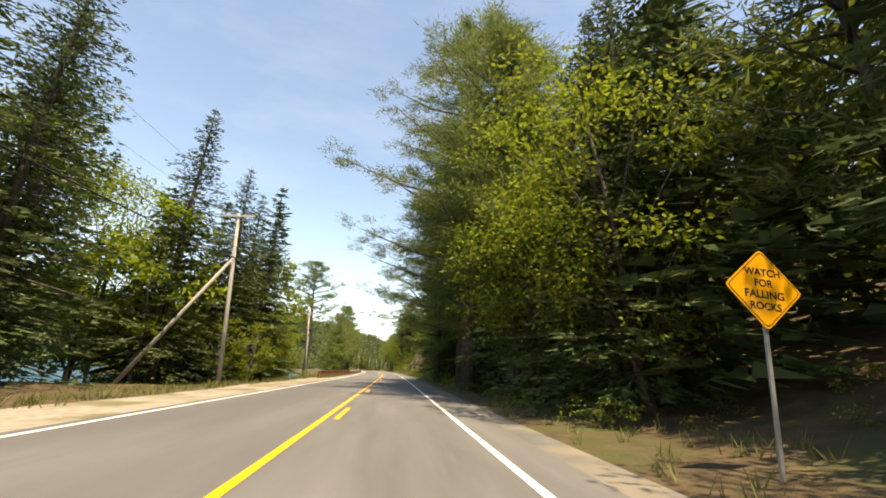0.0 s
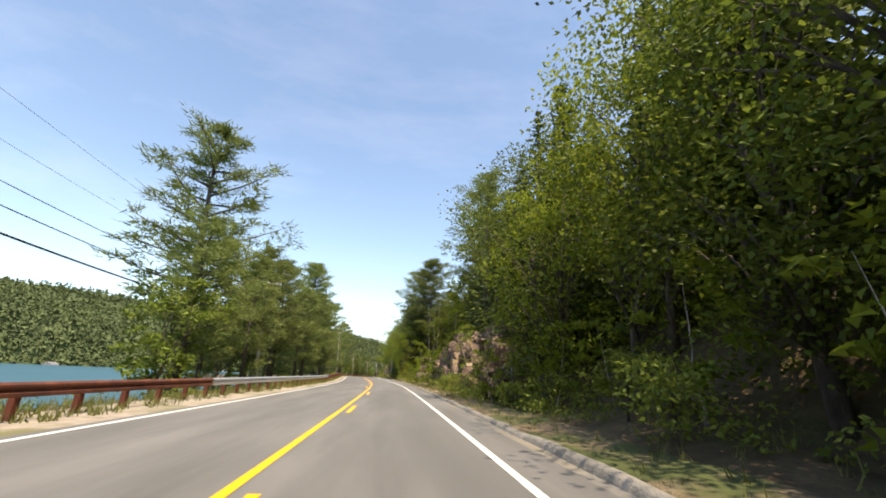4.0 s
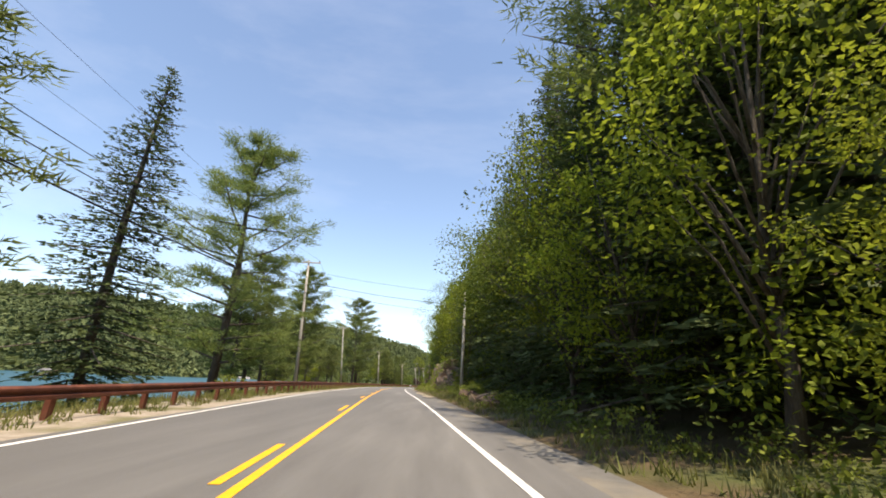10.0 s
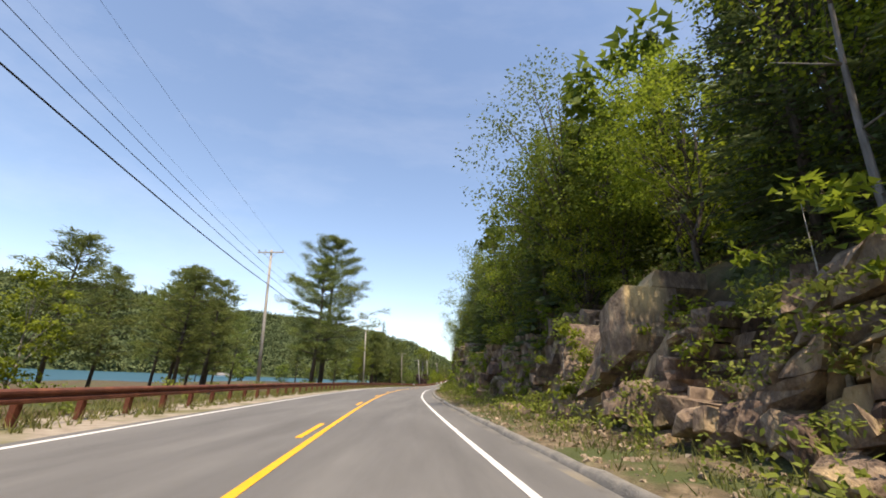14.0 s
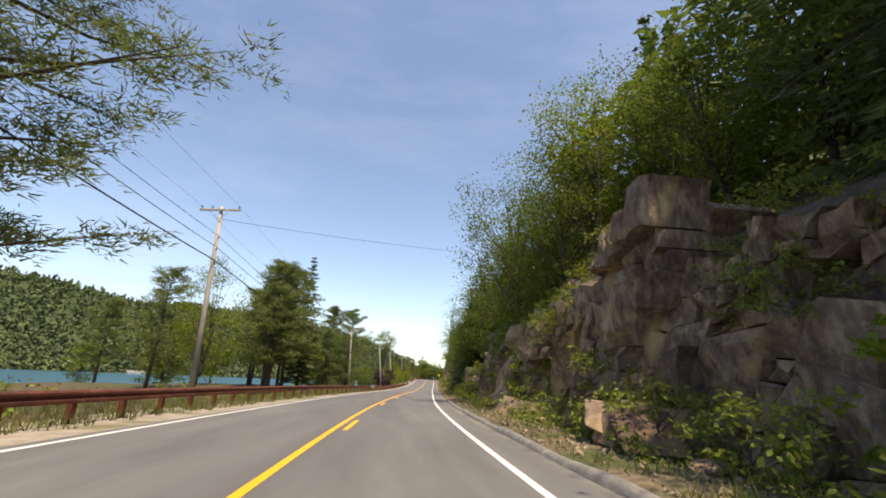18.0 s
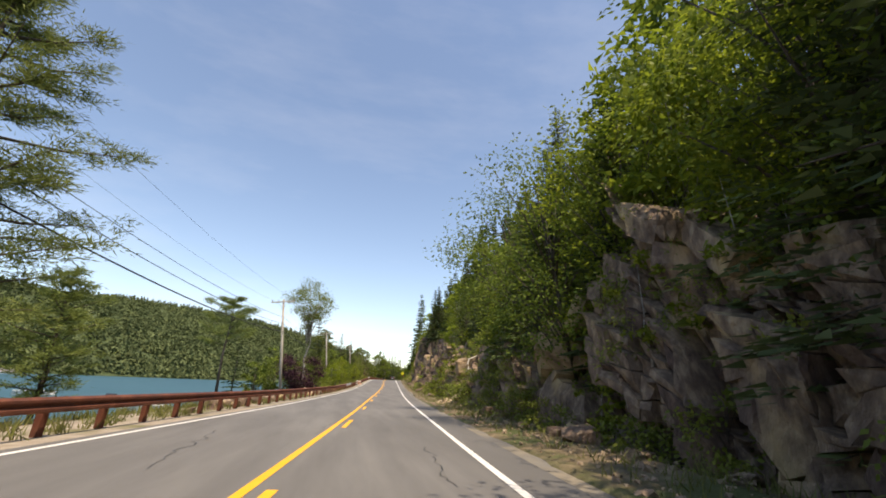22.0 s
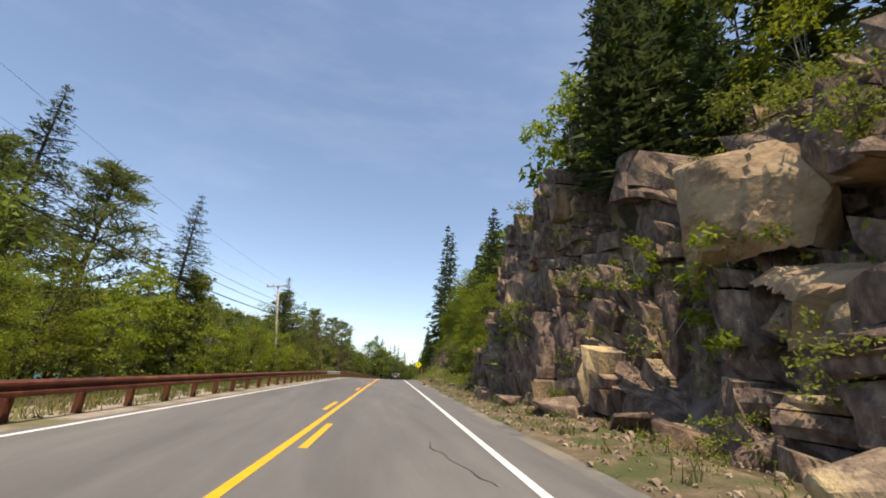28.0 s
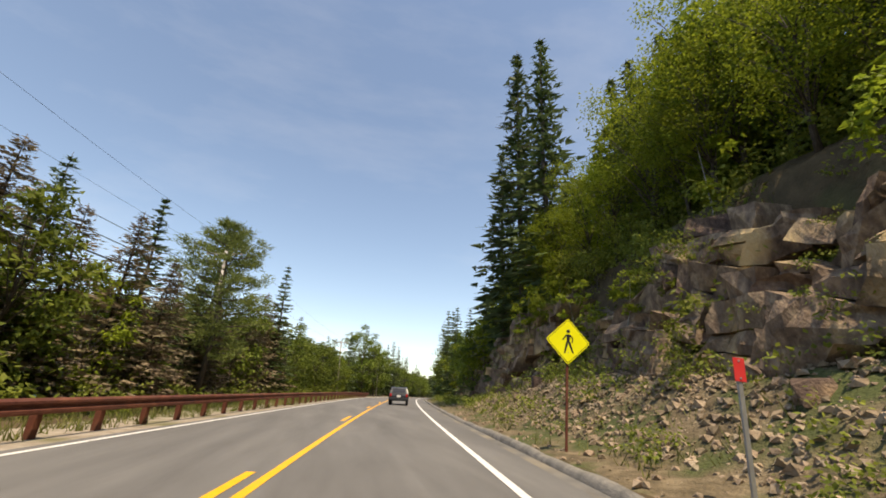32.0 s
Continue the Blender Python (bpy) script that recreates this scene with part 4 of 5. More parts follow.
plant("spruce", 428, 10.5, .9)
plant("spruce", 370, 15, 1.05)
plant("spruce", 155, 10, 1.15)
plant("near_bright", 155, 6.6, 1.05)
plant("near_bright", 151.6, 5.4, .5)
plant("near_bright", 119, 8.8, 1.1)
plant("near_bright", 262, 8.6, 1.4)
for s, d, k in ((346, 8.4, .95), (349, 8.2, .9), (352, 8.6, .85)):
    plant("near_spruce", s, d, k)
plant("near_broad", 322.5, 8.4, 1.2)
plant("bright", 60, -16.4, 1.5, tall=1.25)
plant("near_spruce", 50.5, -15.6, 1.5)
plant("near_spruce", 52.5, -17.5, 1.5)
plant("near_bright", 52, -12.8, .7)
plant("near_bright", 338, 8.4, 1.15)
plant("bright", 336, 9, 1.15)
# next two trees stand unseen behind the start, added to shade sign and verge
plant("near_broad", -1, 8.4, 1.2)
plant("near_broad", -6, 7.8, 1.2)
plant("near_spruce", 3, 9.6, 1.2)
plant("near_broad", 319, 9.8, 1.1)
plant("near_broad", 312.5, 9.4, 1.15)
plant("road_pine", 27, 4.7, 1.0)
plant("near_bright", 19, 6.6, 1.25)
plant("near_bright", 12, 7.6, 1.2)
plant("near_bright", 15.5, 8.6, 1.4)
plant("old_pine", 40, 6.2, 1.25)
plant("near_spruce", 13, 8.0, 1.2)
plant("old_pine", 29, 5.7, 1.25)
plant("old_pine", 20, 5.7, 1.25)
for s, d, k in ((265.5, 8.8, 1.1), (268, 9.4, 1.2)):
    plant("near_spruce", s, d, k)
plant("old_pine", 33.5, 5.5, 1.3)
plant("road_pine", 46, 4.8, .88)
plant("near_spruce", 47, 6.6, 1.35)
plant("spruce", 501, 11, 1.45, tall=1.2)
plant("spruce", 507, 10.4, 1.7, tall=1.3)
plant("spruce", 513, 10, 1.4, tall=1.3)
plant("near_bright", 489, 12, 1.0)
plant("near_bright", 484, 12.5, 1.0)
plant("near_broad", 331, 8.4, 1.05)
plant("old_pine", 157.5, 9.8, 1.4)
plant("old_pine", 153.5, 11.5, 1.45)
plant("near_spruce", 326, 7.2, 1.2)
plant("dead", 143, 9.5, .9, tall=1.5)
plant("dead", 139, 10.5, .8, tall=1.7)
plant("dead", 146, 11, .9, tall=1.6)
plant("dead", 210, 8, 1.2)
for s, d, k in ((356.2, 5.3, .95), (357.4, 5.7, 1.1), (358.4, 6.3, 1.0), (96.5, 5.1, .95), (98, 5.3, .85), (297.5, 5.2, 1.05), (299, 5.4, .9)):
    plant("bush", s, d, k)


# undergrowth along the foot of the banks and behind the guardrail: single shrubs near the road, the rest as one mass
def near_foot(off):
    return lambda s: float(bank(s)[0] + off)


MASS = []


def thicket(s0, s1, gap, d0, d1, lo, hi, single=.3):
    s = s0
    while s < s1:
        a, b = (d0(s) if callable(d0) else d0), (d1(s) if callable(d1) else d1)
        d, size = RNG.uniform(a, b), RNG.uniform(lo, hi)
        if not (2 < s < 10 and 3 < d < 6.6):
            if RNG.uniform() < single * .22:
                plant("bush" if RNG.uniform() < .5 else "low_bush", s, d, size)
            else:
                MASS.append((at(s, d, -.05, RNG.uniform(0, 360), size), RNG.integers(3)))
        s += gap * RNG.uniform(.6, 1.4)


thicket(-10, 60, 1.6, 4.8, 6.2, .4, .8)
thicket(84, 300, .85, near_foot(-1.4), near_foot(.5), .4, 1.15, .22)
thicket(300, 404, .9, near_foot(-1.2), near_foot(.6), .4, 1.1, .22)
thicket(404, 445, 1.9, near_foot(-1.2), near_foot(.6), .35, .8, .22)
thicket(440, 474, .16, 5.2, 14, .5, 1.3, .12)
thicket(472, 545, .42, 4.6, 8.4, .5, 1.1, .3)
thicket(-10, 44, 1.1, 5, 11, .5, 1.1, .2)
thicket(44, 92, .4, 5, 11, .5, 1.3, .12)
thicket(183, 194, .3, 6.4, 12, .6, 1.3, .12)
thicket(84, 112, .5, top_of(.2), top_of(5), .7, 1.5, .08)
thicket(196, 384, .8, top_of(-.2), top_of(4), .7, 1.5, .08)
thicket(84, 545, 1.1, top_of(-.6), top_of(2.6), .7, 1.6, .12)
stand(88, 150, 3.4, near_foot(-.7), near_foot(.4), [("bush", 3), ("sapling", 1)], .5, .95)
stand(196, 408, 3.3, near_foot(-.6), near_foot(.5), [("bush", 2), ("sapling", 1)], .5, 1.0)
stand(408, 445, 6, near_foot(-.6), near_foot(.5), [("bush", 1)], .4, .7)
thicket(470, 545, .22, top_of(-.4), top_of(5), .8, 1.6, .06)
stand(468, 512, 1.1, top_of(-.3), top_of(3), [("bush", 4), ("sapling", 1)], .9, 1.6)
thicket(112, 154, .3, top_of(.3), top_of(5), .8, 1.6, .08)
thicket(384, 446, .4, top_of(-1.5), top_of(4), .8, 1.8, .08)
thicket(45, 326, 2.0, -12, -8.8, .5, 1.1, .15)
thicket(392, 540, 2.0, -12, -8.8, .5, 1.1, .15)
thicket(395, 540, .9, -14, -10, 1.0, 1.9, .1)
stand(84, 545, 5, top_of(-.4), top_of(1.2), [("sapling", 1)], .6, 1.2)
for s, d, k in ((126, 5.2, .8), (128, 5.4, 1.0), (130.5, 5.2, .85), (133, 5.5, 1.05), (136, 5.3, .8), (270, 4.9, .8), (272.5, 5.2, 1.0), (275, 5, .75), (301.5, 5.1, .95), (303.5, 4.9, .8), (305, 5.4, 1.0), (321, 5.2, .8), (398, 5, .9), (400.5, 4.9, .8)):
    plant("bush", s, d, k)
# tufts and shrubs rooted on the ledges of the rock
g = np.random.default_rng(17)
low_band = [i for i, q in enumerate(LEDGES) if 445 < q[0] < 476 or 281 < q[0] < 297 or 335 < q[0] < 350 or 120 < q[0] < 152]
for i in list(g.permutation(len(LEDGES))[:1000]) + list(g.permutation(low_band)[:620]):
    s, d, h = LEDGES[i]
    x, y, z = lane(s, d, h)
    MASS.append((Matrix.Translation((x, y, z - .08)) @ pose(0, 0, 0, 0, 0, g.uniform(0, 360)) @ Matrix.Scale(g.uniform(.35, .95), 4), g.integers(3)))
for a, b, n in ((90, 138, 14), (200, 280, 26), (296, 320, 8), (322, 345, 8), (345, 384, 20), (388, 436, 22), (470, 500, 10)):
    for i in g.permutation([i for i, q in enumerate(LEDGES) if a < q[0] < b and q[2] > .8])[:n]:
        s, d, h = LEDGES[i]
        label, meshes = KINDS["sapling" if i % 3 == 0 else "bush"][i % 3]
        x, y, z = lane(s, d, h)
        k = g.uniform(.5, 1.0) if i % 3 == 0 else g.uniform(.6, 1.2)
        ob = thing("sapling" if i % 3 == 0 else "shrub", "green shrub rooted on a ledge of the cliff", "shrub", Matrix.Translation((x, y, z - .15)) @ pose(0, 0, 0, 0, 0, g.uniform(0, 360)) @ Matrix.Scale(k, 4), "shrubs on the cliff")
        for me in meshes:
            part(me.name.split(".")[0], me, ob)
src = [np.array([p.co for p in KINDS["low_bush"][i][1][1].vertices])[:150 * 4] for i in range(3)]
V = np.concatenate([(np.c_[src[k], np.ones(len(src[k]))] @ np.array(m).T)[:, :3] for m, k in MASS])
thing("undergrowth", "mixed low green shrubs and ferns along the banks", "shrubs", kind="stuff", data=mesh("undergrowth", V, np.arange(len(V)).reshape(-1, 4), LEAF["shrub"]))


# ---- guardrail ----
def w_panel(name, length, mat):
    """Ribbed beam panel along +y, its face towards +x, middle at z 0."""
    prof = [(0, -.155), (.03, -.15), (.085, -.105), (.085, -.06), (.02, -.02), (.02, .02), (.085, .06), (.085, .105), (.03, .15), (0, .155)]
    prof += [(x - .006, z) for x, z in reversed(prof)]
    k = len(prof)
    V = [(x, y, z) for y in (-.02, length + .02) for x, z in prof]
    Q = [(j, (j + 1) % k, k + (j + 1) % k, k + j) for j in range(k)]
    Q += [(j, j + 1, k - 2 - j, k - 1 - j) for j in range(k // 2 - 1)] + [(k + j, 2 * k - 1 - j, 2 * k - 2 - j, k + j + 1) for j in range(k // 2 - 1)]
    return mesh(name, V, Q, mat)


SPAN = 3.81
RAIL_H = .5


def rail_d(s):
    return float(np.interp(s, [0, 300, 325, 600], [-7.7, -7.7, -6.9, -6.9]))


beams = {m.name: w_panel("beam", SPAN, m) for m in (RUST, ZINC)}
post_mesh = box("post", (.13, .19, 1.05), RUST, .012, (0, 0, .08))
block_mesh = box("spacer", (.12, .14, .3), RUST, .01)
rail = None
for i in range(132):
    s = 47 + SPAN * i
    if i % 12 == 0:
        rail = thing("guardrail", "weathered rust-brown steel guardrail on steel posts", "guardrail", at(s, rail_d(s)), "guardrail runs along the lake", "structure")
        inv = rail.matrix_basis.inverted()
    zinc = 79 < s < 120 or 322 < s < 328 or 391 < s < 398 or 458 < s < 468
    mat = ZINC if zinc else RUST
    a, b = Vector(lane(s, rail_d(s))), Vector(lane(s + SPAN, rail_d(s + SPAN)))
    turn = math.degrees(math.atan2(-(b.x - a.x), b.y - a.y))
    base = inv @ Matrix.Translation(a) @ pose(0, 0, 0, math.degrees(math.atan2(b.z - a.z, SPAN)), 0, turn)
    part("beam", beams[mat.name], rail, "galvanised steel beam" if zinc else "", base @ pose(.07, 0, RAIL_H + .12))
    for y in (.02, .02 + SPAN / 2):
        part("post", post_mesh, rail, "", base @ pose(-.11, y, .1))
        part("spacer", block_mesh, rail, "", base @ pose(0, y, RAIL_H + .12))


# ---- utility poles ----
def insulators():
    bm = bmesh.new()
    for r, z in ((.03, .03), (.055, .09), (.03, .13), (.05, .17)):
        bmesh.ops.create_cone(bm, cap_ends=True, segments=8, radius1=r, radius2=r * .8, depth=.05, matrix=Matrix.Translation((0, 0, z)))
    return bm_mesh("insulator", bm, CERAMIC)


INS = insulators()
POLES = []


def utility_pole(s, d, h=10.0, lean=0.0, arm=2.4, face=0.0, transformer=False):
    ob = thing("utility_pole", "weathered grey wooden utility pole with a crossarm", "utility pole", at(s, d, 0, face) @ pose(0, 0, 0, 0, lean, 0), "utility poles along the road")
    part("shaft", tube_mesh("shaft", [[((0, 0, -.5), .16), ((0, 0, h * .5), .135), ((0, 0, h), .1)]], POLE, 10), ob)
    if arm:
        part("crossarm", box("crossarm", (arm, .1, .12), POLE, .01), ob, "", pose(0, -.13, h - .25))
        for x in (-arm * .46, -arm * .2, arm * .46):
            part("insulator", INS, ob, "", pose(x, -.13, h - .19))
        for sx in (-1, 1):
            part("brace", tube_mesh("brace", [[((0, 0, 0), .018), ((sx * .6, 0, .6), .018)]], STEEL, 5), ob, "", pose(0, -.15, h - .9))
    if transformer:
        bm = bmesh.new()
        bmesh.ops.create_cone(bm, cap_ends=True, segments=14, radius1=.24, radius2=.24, depth=.85)
        bmesh.ops.bevel(bm, geom=[e for e in bm.edges if abs(e.verts[0].co.z - e.verts[1].co.z) < .01], offset=.04, segments=2, affect="EDGES")
        part("transformer", bm_mesh("transformer", bm, STEEL, True), ob, "grey cylindrical transformer", pose(.3, -.25, h - 1.6))
    POLES.append((ob, h, arm))
    return ob


def wire(p, q, sag, thick=.022, name="power_line"):
    p, q = Vector(p), Vector(q)
    pts = []
    for i in range(17):
        f = i / 16
        r = p.lerp(q, f)
        r.z -= sag * 4 * f * (1 - f)
        pts.append((tuple(r), thick))
    return thing(name, "black overhead cable strung between utility poles", "cable", group="overhead cables", data=tube_mesh(name, [pts], CABLE, 4))


for s, d, lean, h in ((-14, -11.5, -2, 10), (29.9, -11.3, -4, 12), (61.3, -11.8, -4, 9.6), (101, -11.5, -2, 10), (147, -11, -2, 10), (190.3, -9.1, -2, 12.6), (243, -12.4, -4, 12.6), (288, -11.2, -3, 11), (332, -11.2, -3, 10),
                      (369.9, -10.7, -7, 9.8), (415.6, -13, -7, 10.6), (458, -12, -7, 10.2), (500, -12, -3, 10), (545, -11.5, -2, 9.5), (590, -11, 0, 9), (640, -11, 0, 9)):
    utility_pole(s, d, h, lean)
for (p0, h0, a0), (p1, h1, a1) in zip(POLES, POLES[1:]):
    for x, dz, thick in ((-1.1, 0, .007), (1.1, 0, .007), (.12, -1.9, .016), (.12, -2.6, .02), (.12, -3.4, .036)):
        wire(p0.matrix_basis @ Vector((x, -.13, h0 + dz)), p1.matrix_basis @ Vector((x, -.13, h1 + dz)), .7, thick)


# brace of the first pole, and the cables that cross the road
brace = thing("brace_pole", "pale slanting brace pole leaning on a utility pole", "brace pole", at(29.9, -18.2))
part("shaft", tube_mesh("shaft", [[((0, 0, -.3), .14), ((6.25, 0, 9.3), .11)]], POLE, 8), brace)
stub = utility_pole(188.7, 6.4, 9.6, 1, 0)
p3 = POLES[5][0]
for z, thick in ((11.6, .012), (10.4, .02), (9.6, .014)):
    wire(p3.matrix_basis @ Vector((0, 0, z)), stub.matrix_basis @ Vector((0, 0, z - 2.1)), .3, thick)
p6 = POLES[7][0]
x, y, z = lane(310, 16, 16)
wire(p6.matrix_basis @ Vector((0, 0, 10.2)), (x, y, z), .5, .012)


# ---- far woods ----
def far_woods(name, label, pts, lo, hi, seed, n=26):
    """Many small crowns of leaf clumps, pointed or round, as one mass."""
    g = np.random.default_rng(seed)
    m = len(pts)
    r = np.repeat(g.uniform(lo, hi, m), n)[:, None]
    conifer = np.repeat(g.uniform(0, 1, m) < .45, n)[:, None]
    u = g.normal(size=(m * n, 3))
    u /= np.linalg.norm(u, axis=1)[:, None]
    f = (u[:, 2:] + 1) / 2
    wide = np.where(conifer, .72 * (1.05 - f), .9 * np.sqrt(np.maximum(1 - (1.5 * f - .5) ** 2, .05)))
    flat = u[:, :2] / (np.linalg.norm(u[:, :2], axis=1)[:, None] + 1e-6)
    c = np.repeat(pts, n, 0) + np.concatenate([flat * wide * r, f * r * np.where(conifer, 2.6, 1.7)], 1)
    axis = np.concatenate([flat, -.5 + g.normal(0, .4, (m * n, 1))], 1)
    size = r[:, 0] * g.uniform(.45, .85, m * n)
    return thing(name, label, "forest", kind="stuff", data=leaves(name, c, axis, g.normal(size=(m * n, 3)), size, size * .8, FAR, True))


g = np.random.default_rng(77)
n = 15000
fs = g.uniform(-150, 1900, n)
fd = -np.interp(fs, [-200, 300, 900, 1500, 2200], [330, 430, 380, 300, 260]) - 5 - 720 * g.uniform(0, 1, n) ** 1.35
x, y, z = lane(fs, fd, ground(fs, fd))
far_woods("far_woods", "dense green woods on the hills across the lake", np.stack([x, y, z - 2], 1), 4.8, 7.8, 78, 20)
fs, fd = g.uniform(640, 2100, 3500), g.uniform(-500, 500, 3500)
keep = np.abs(fd + 3) > 9 + (fs > 900) * -20
fs, fd = fs[keep], fd[keep]
keep = ground(fs, fd) > LAKE_Z + .5
fs, fd = fs[keep], fd[keep]
x, y, z = lane(fs, fd, ground(fs, fd))
far_woods("far_woods", "dense green woods closing the road ahead", np.stack([x, y, z - 2], 1), 5, 8, 79)
fs, fd = g.uniform(-190, 680, 7000), g.uniform(34, 330, 7000)
x, y, z = lane(fs, fd, ground(fs, fd))
far_woods("far_woods", "dense green woods over the hill above the road", np.stack([x, y, z - 2], 1), 4.5, 7, 80, 20)


# ---- loose rock ----
def hull(name, seed, mat, n=13, flat=.75):
    """An angular block: the hull of points on a rough box."""
    g = np.random.default_rng(seed)
    bm = bmesh.new()
    for i in range(n):
        p = g.uniform(-1, 1, 3)
        p /= np.abs(p).max()
        p *= [.5, .5 * g.uniform(.8, 1), .5 * flat]
        bm.verts.new(p * g.uniform(.85, 1.1))
    bmesh.ops.convex_hull(bm, input=bm.verts)
    bmesh.ops.dissolve_limit(bm, angle_limit=.2, verts=bm.verts[:], edges=bm.edges[:])
    bmesh.ops.bevel(bm, geom=bm.edges[:], offset=.018, segments=1, affect="EDGES")
    return bm_mesh(name, bm, mat)


BOULDERS = [hull("boulder", 620 + i, BLOCK, 15) for i in range(8)]
g = np.random.default_rng(41)
for s0, s1, n, d0, d1, lo, hi in ((92, 150, 45, 4.6, 6, .2, .8), (192, 304, 60, 4.7, 6, .2, .8), (306, 384, 45, 4.7, 6.2, .2, .9), (386, 440, 60, 4.5, 6.4, .2, 1.1),
                                  (440, 500, 50, 4.6, 9, .2, .7), (340, 412, 70, -8.5, -7.4, .4, 1.1), (168, 178, 4, 4.8, 5.6, .8, 1.3)):
    for i in range(n):
        s, d, k = g.uniform(s0, s1), g.uniform(d0, d1), g.uniform(lo ** .5, hi ** .5) ** 2
        thing("boulder", "angular tan granite boulder fallen beside the road", "boulder", at(s, d, .16 * k, g.uniform(0, 360)) @ pose(0, 0, 0, g.normal(0, 8), g.normal(0, 8), 0) @ Matrix.Diagonal((k * 1.3, k, k, 1)),
              "fallen boulders", data=BOULDERS[g.integers(8)])


# a heap of pale stone that has come down on the verge
FALLEN = [hull("stone", 660 + i, SPLIT, 12, .6) for i in range(5)]
for i in range(58):
    f = g.uniform(0, 1) ** .8
    s, d, k = 359.9 + g.normal(0, 1.0), 3.9 + 2.2 * f, g.uniform(.2, .62) * (.6 + .5 * f)
    thing("stone", "pale tan broken stone fallen in a heap by the kerb", "stone", at(s, d, .1 * k + .45 * f * g.uniform(.2, 1), g.uniform(0, 360)) @ pose(0, 0, 0, g.normal(0, 22), g.normal(0, 22), 0) @ Matrix.Diagonal((k * 1.3, k, k, 1)),
          "stone heap", data=FALLEN[g.integers(5)])


def outcrop(s, d, length, tall, n, seed):
    """A heap of big split slabs at the foot of the cliff."""
    g = np.random.default_rng(seed)
    m = at(s, d, 0, 0)
    ob = thing("rock_outcrop", "sunlit tan granite outcrop split into leaning slabs", "rock", m)
    for i in range(n):
        f = (i + .5) / n
        y, h = (f - .5) * length, tall * (.45 + .55 * math.sin(math.pi * min(1, .2 + .75 * f))) * g.uniform(.75, 1.05)
        part("slab", BOULDERS[g.integers(8)], ob, "", pose(g.uniform(-.2, .5), y, h * .42, g.normal(-14, 8), g.normal(12, 8), g.uniform(-25, 25)) @ Matrix.Diagonal((1.6, length / n * 2.0, h * 1.35, 1)))
    return ob


outcrop(404, 5.8, 3.4, 1.9, 10, 5)
outcrop(399, 5.9, 2.6, 1.1, 5, 6)
outcrop(211, 6.3, 3.6, .8, 13, 7)
outcrop(215, 6.6, 3.6, 1.1, 13, 9)
outcrop(285, 5.7, 5.0, .7, 12, 10)
outcrop(288.5, 5.9, 3.4, 1.0, 9, 11)
outcrop(274, 5.3, 2.6, 1.3, 4, 8)
outcrop(315.6, 6.4, 4.2, 1.5, 11, 12)


# tan rock lighter than the cliff blocks, with sunlit brightness mixed into its colour
SLAB = material("tan_split_rock", [(.17, .11, .068), (.34, .24, .14), (.5, .38, .23)], 3.2, .9, 1.0, 14, stain=(.12, .078, .052), stain_scale=1.6, stain_at=.64, detail=12)


def split_face(name, seed, mat):
    """A great split slab: a rough plate with a stepped, chipped rim and a back, face towards -y."""
    g = np.random.default_rng(seed)
    m, n = 30, 26
    u, v = np.meshgrid(np.linspace(-.5, .5, m), np.linspace(-.5, .5, n), indexing="ij")
    u, v = u + g.normal(0, .006, u.shape), v + g.normal(0, .006, u.shape)
    cut = np.minimum.reduce([1.0 + 0 * u] + [k - (np.cos(a) * u + np.sin(a) * v) for a, k in zip(np.linspace(.5, math.tau + .5, 5, endpoint=False) + g.uniform(-.3, .3, 5), g.uniform(.33, .48, 5))])
    flats = np.maximum.reduce([g.normal(0, .55) * u + g.normal(0, .4) * v + g.uniform(-.22, -.08) for _ in range(4)])
    ledge = .09 * (u * g.normal(0, 1) + v + .06 * np.sin(u * 11 + seed) > g.uniform(-.1, .2)) - .06 * (u - .5 * v + .05 * np.sin(v * 13) > g.uniform(.05, .25))
    y = flats + np.maximum(-cut, 0) * 3 + ledge + .02 * value_noise(u * 9 + seed, v * 9, seed + 1) + g.normal(0, .003, u.shape)
    front = np.stack([u, y, v], -1).reshape(-1, 3)
    back_ = np.stack([u * .8, np.full(u.shape, .4), v * .8], -1).reshape(-1, 3)
    i = np.arange(m * n).reshape(m, n)
    q = np.stack([i[:-1, :-1], i[1:, :-1], i[1:, 1:], i[:-1, 1:]], -1).reshape(-1, 4).tolist()
    ring = [int(i[p, 0]) for p in range(m)] + [int(i[m - 1, p]) for p in range(1, n)] + [int(i[p, n - 1]) for p in range(m - 2, -1, -1)] + [int(i[0, p]) for p in range(n - 2, 0, -1)]
    q += [(ring[k], m * n + ring[k], m * n + ring[(k + 1) % len(ring)], ring[(k + 1) % len(ring)]) for k in range(len(ring))]
    q += [tuple(m * n + k for k in reversed(f)) for f in q[:(m - 1) * (n - 1)]]
    return mesh(name, np.concatenate([front, back_]), q, mat)


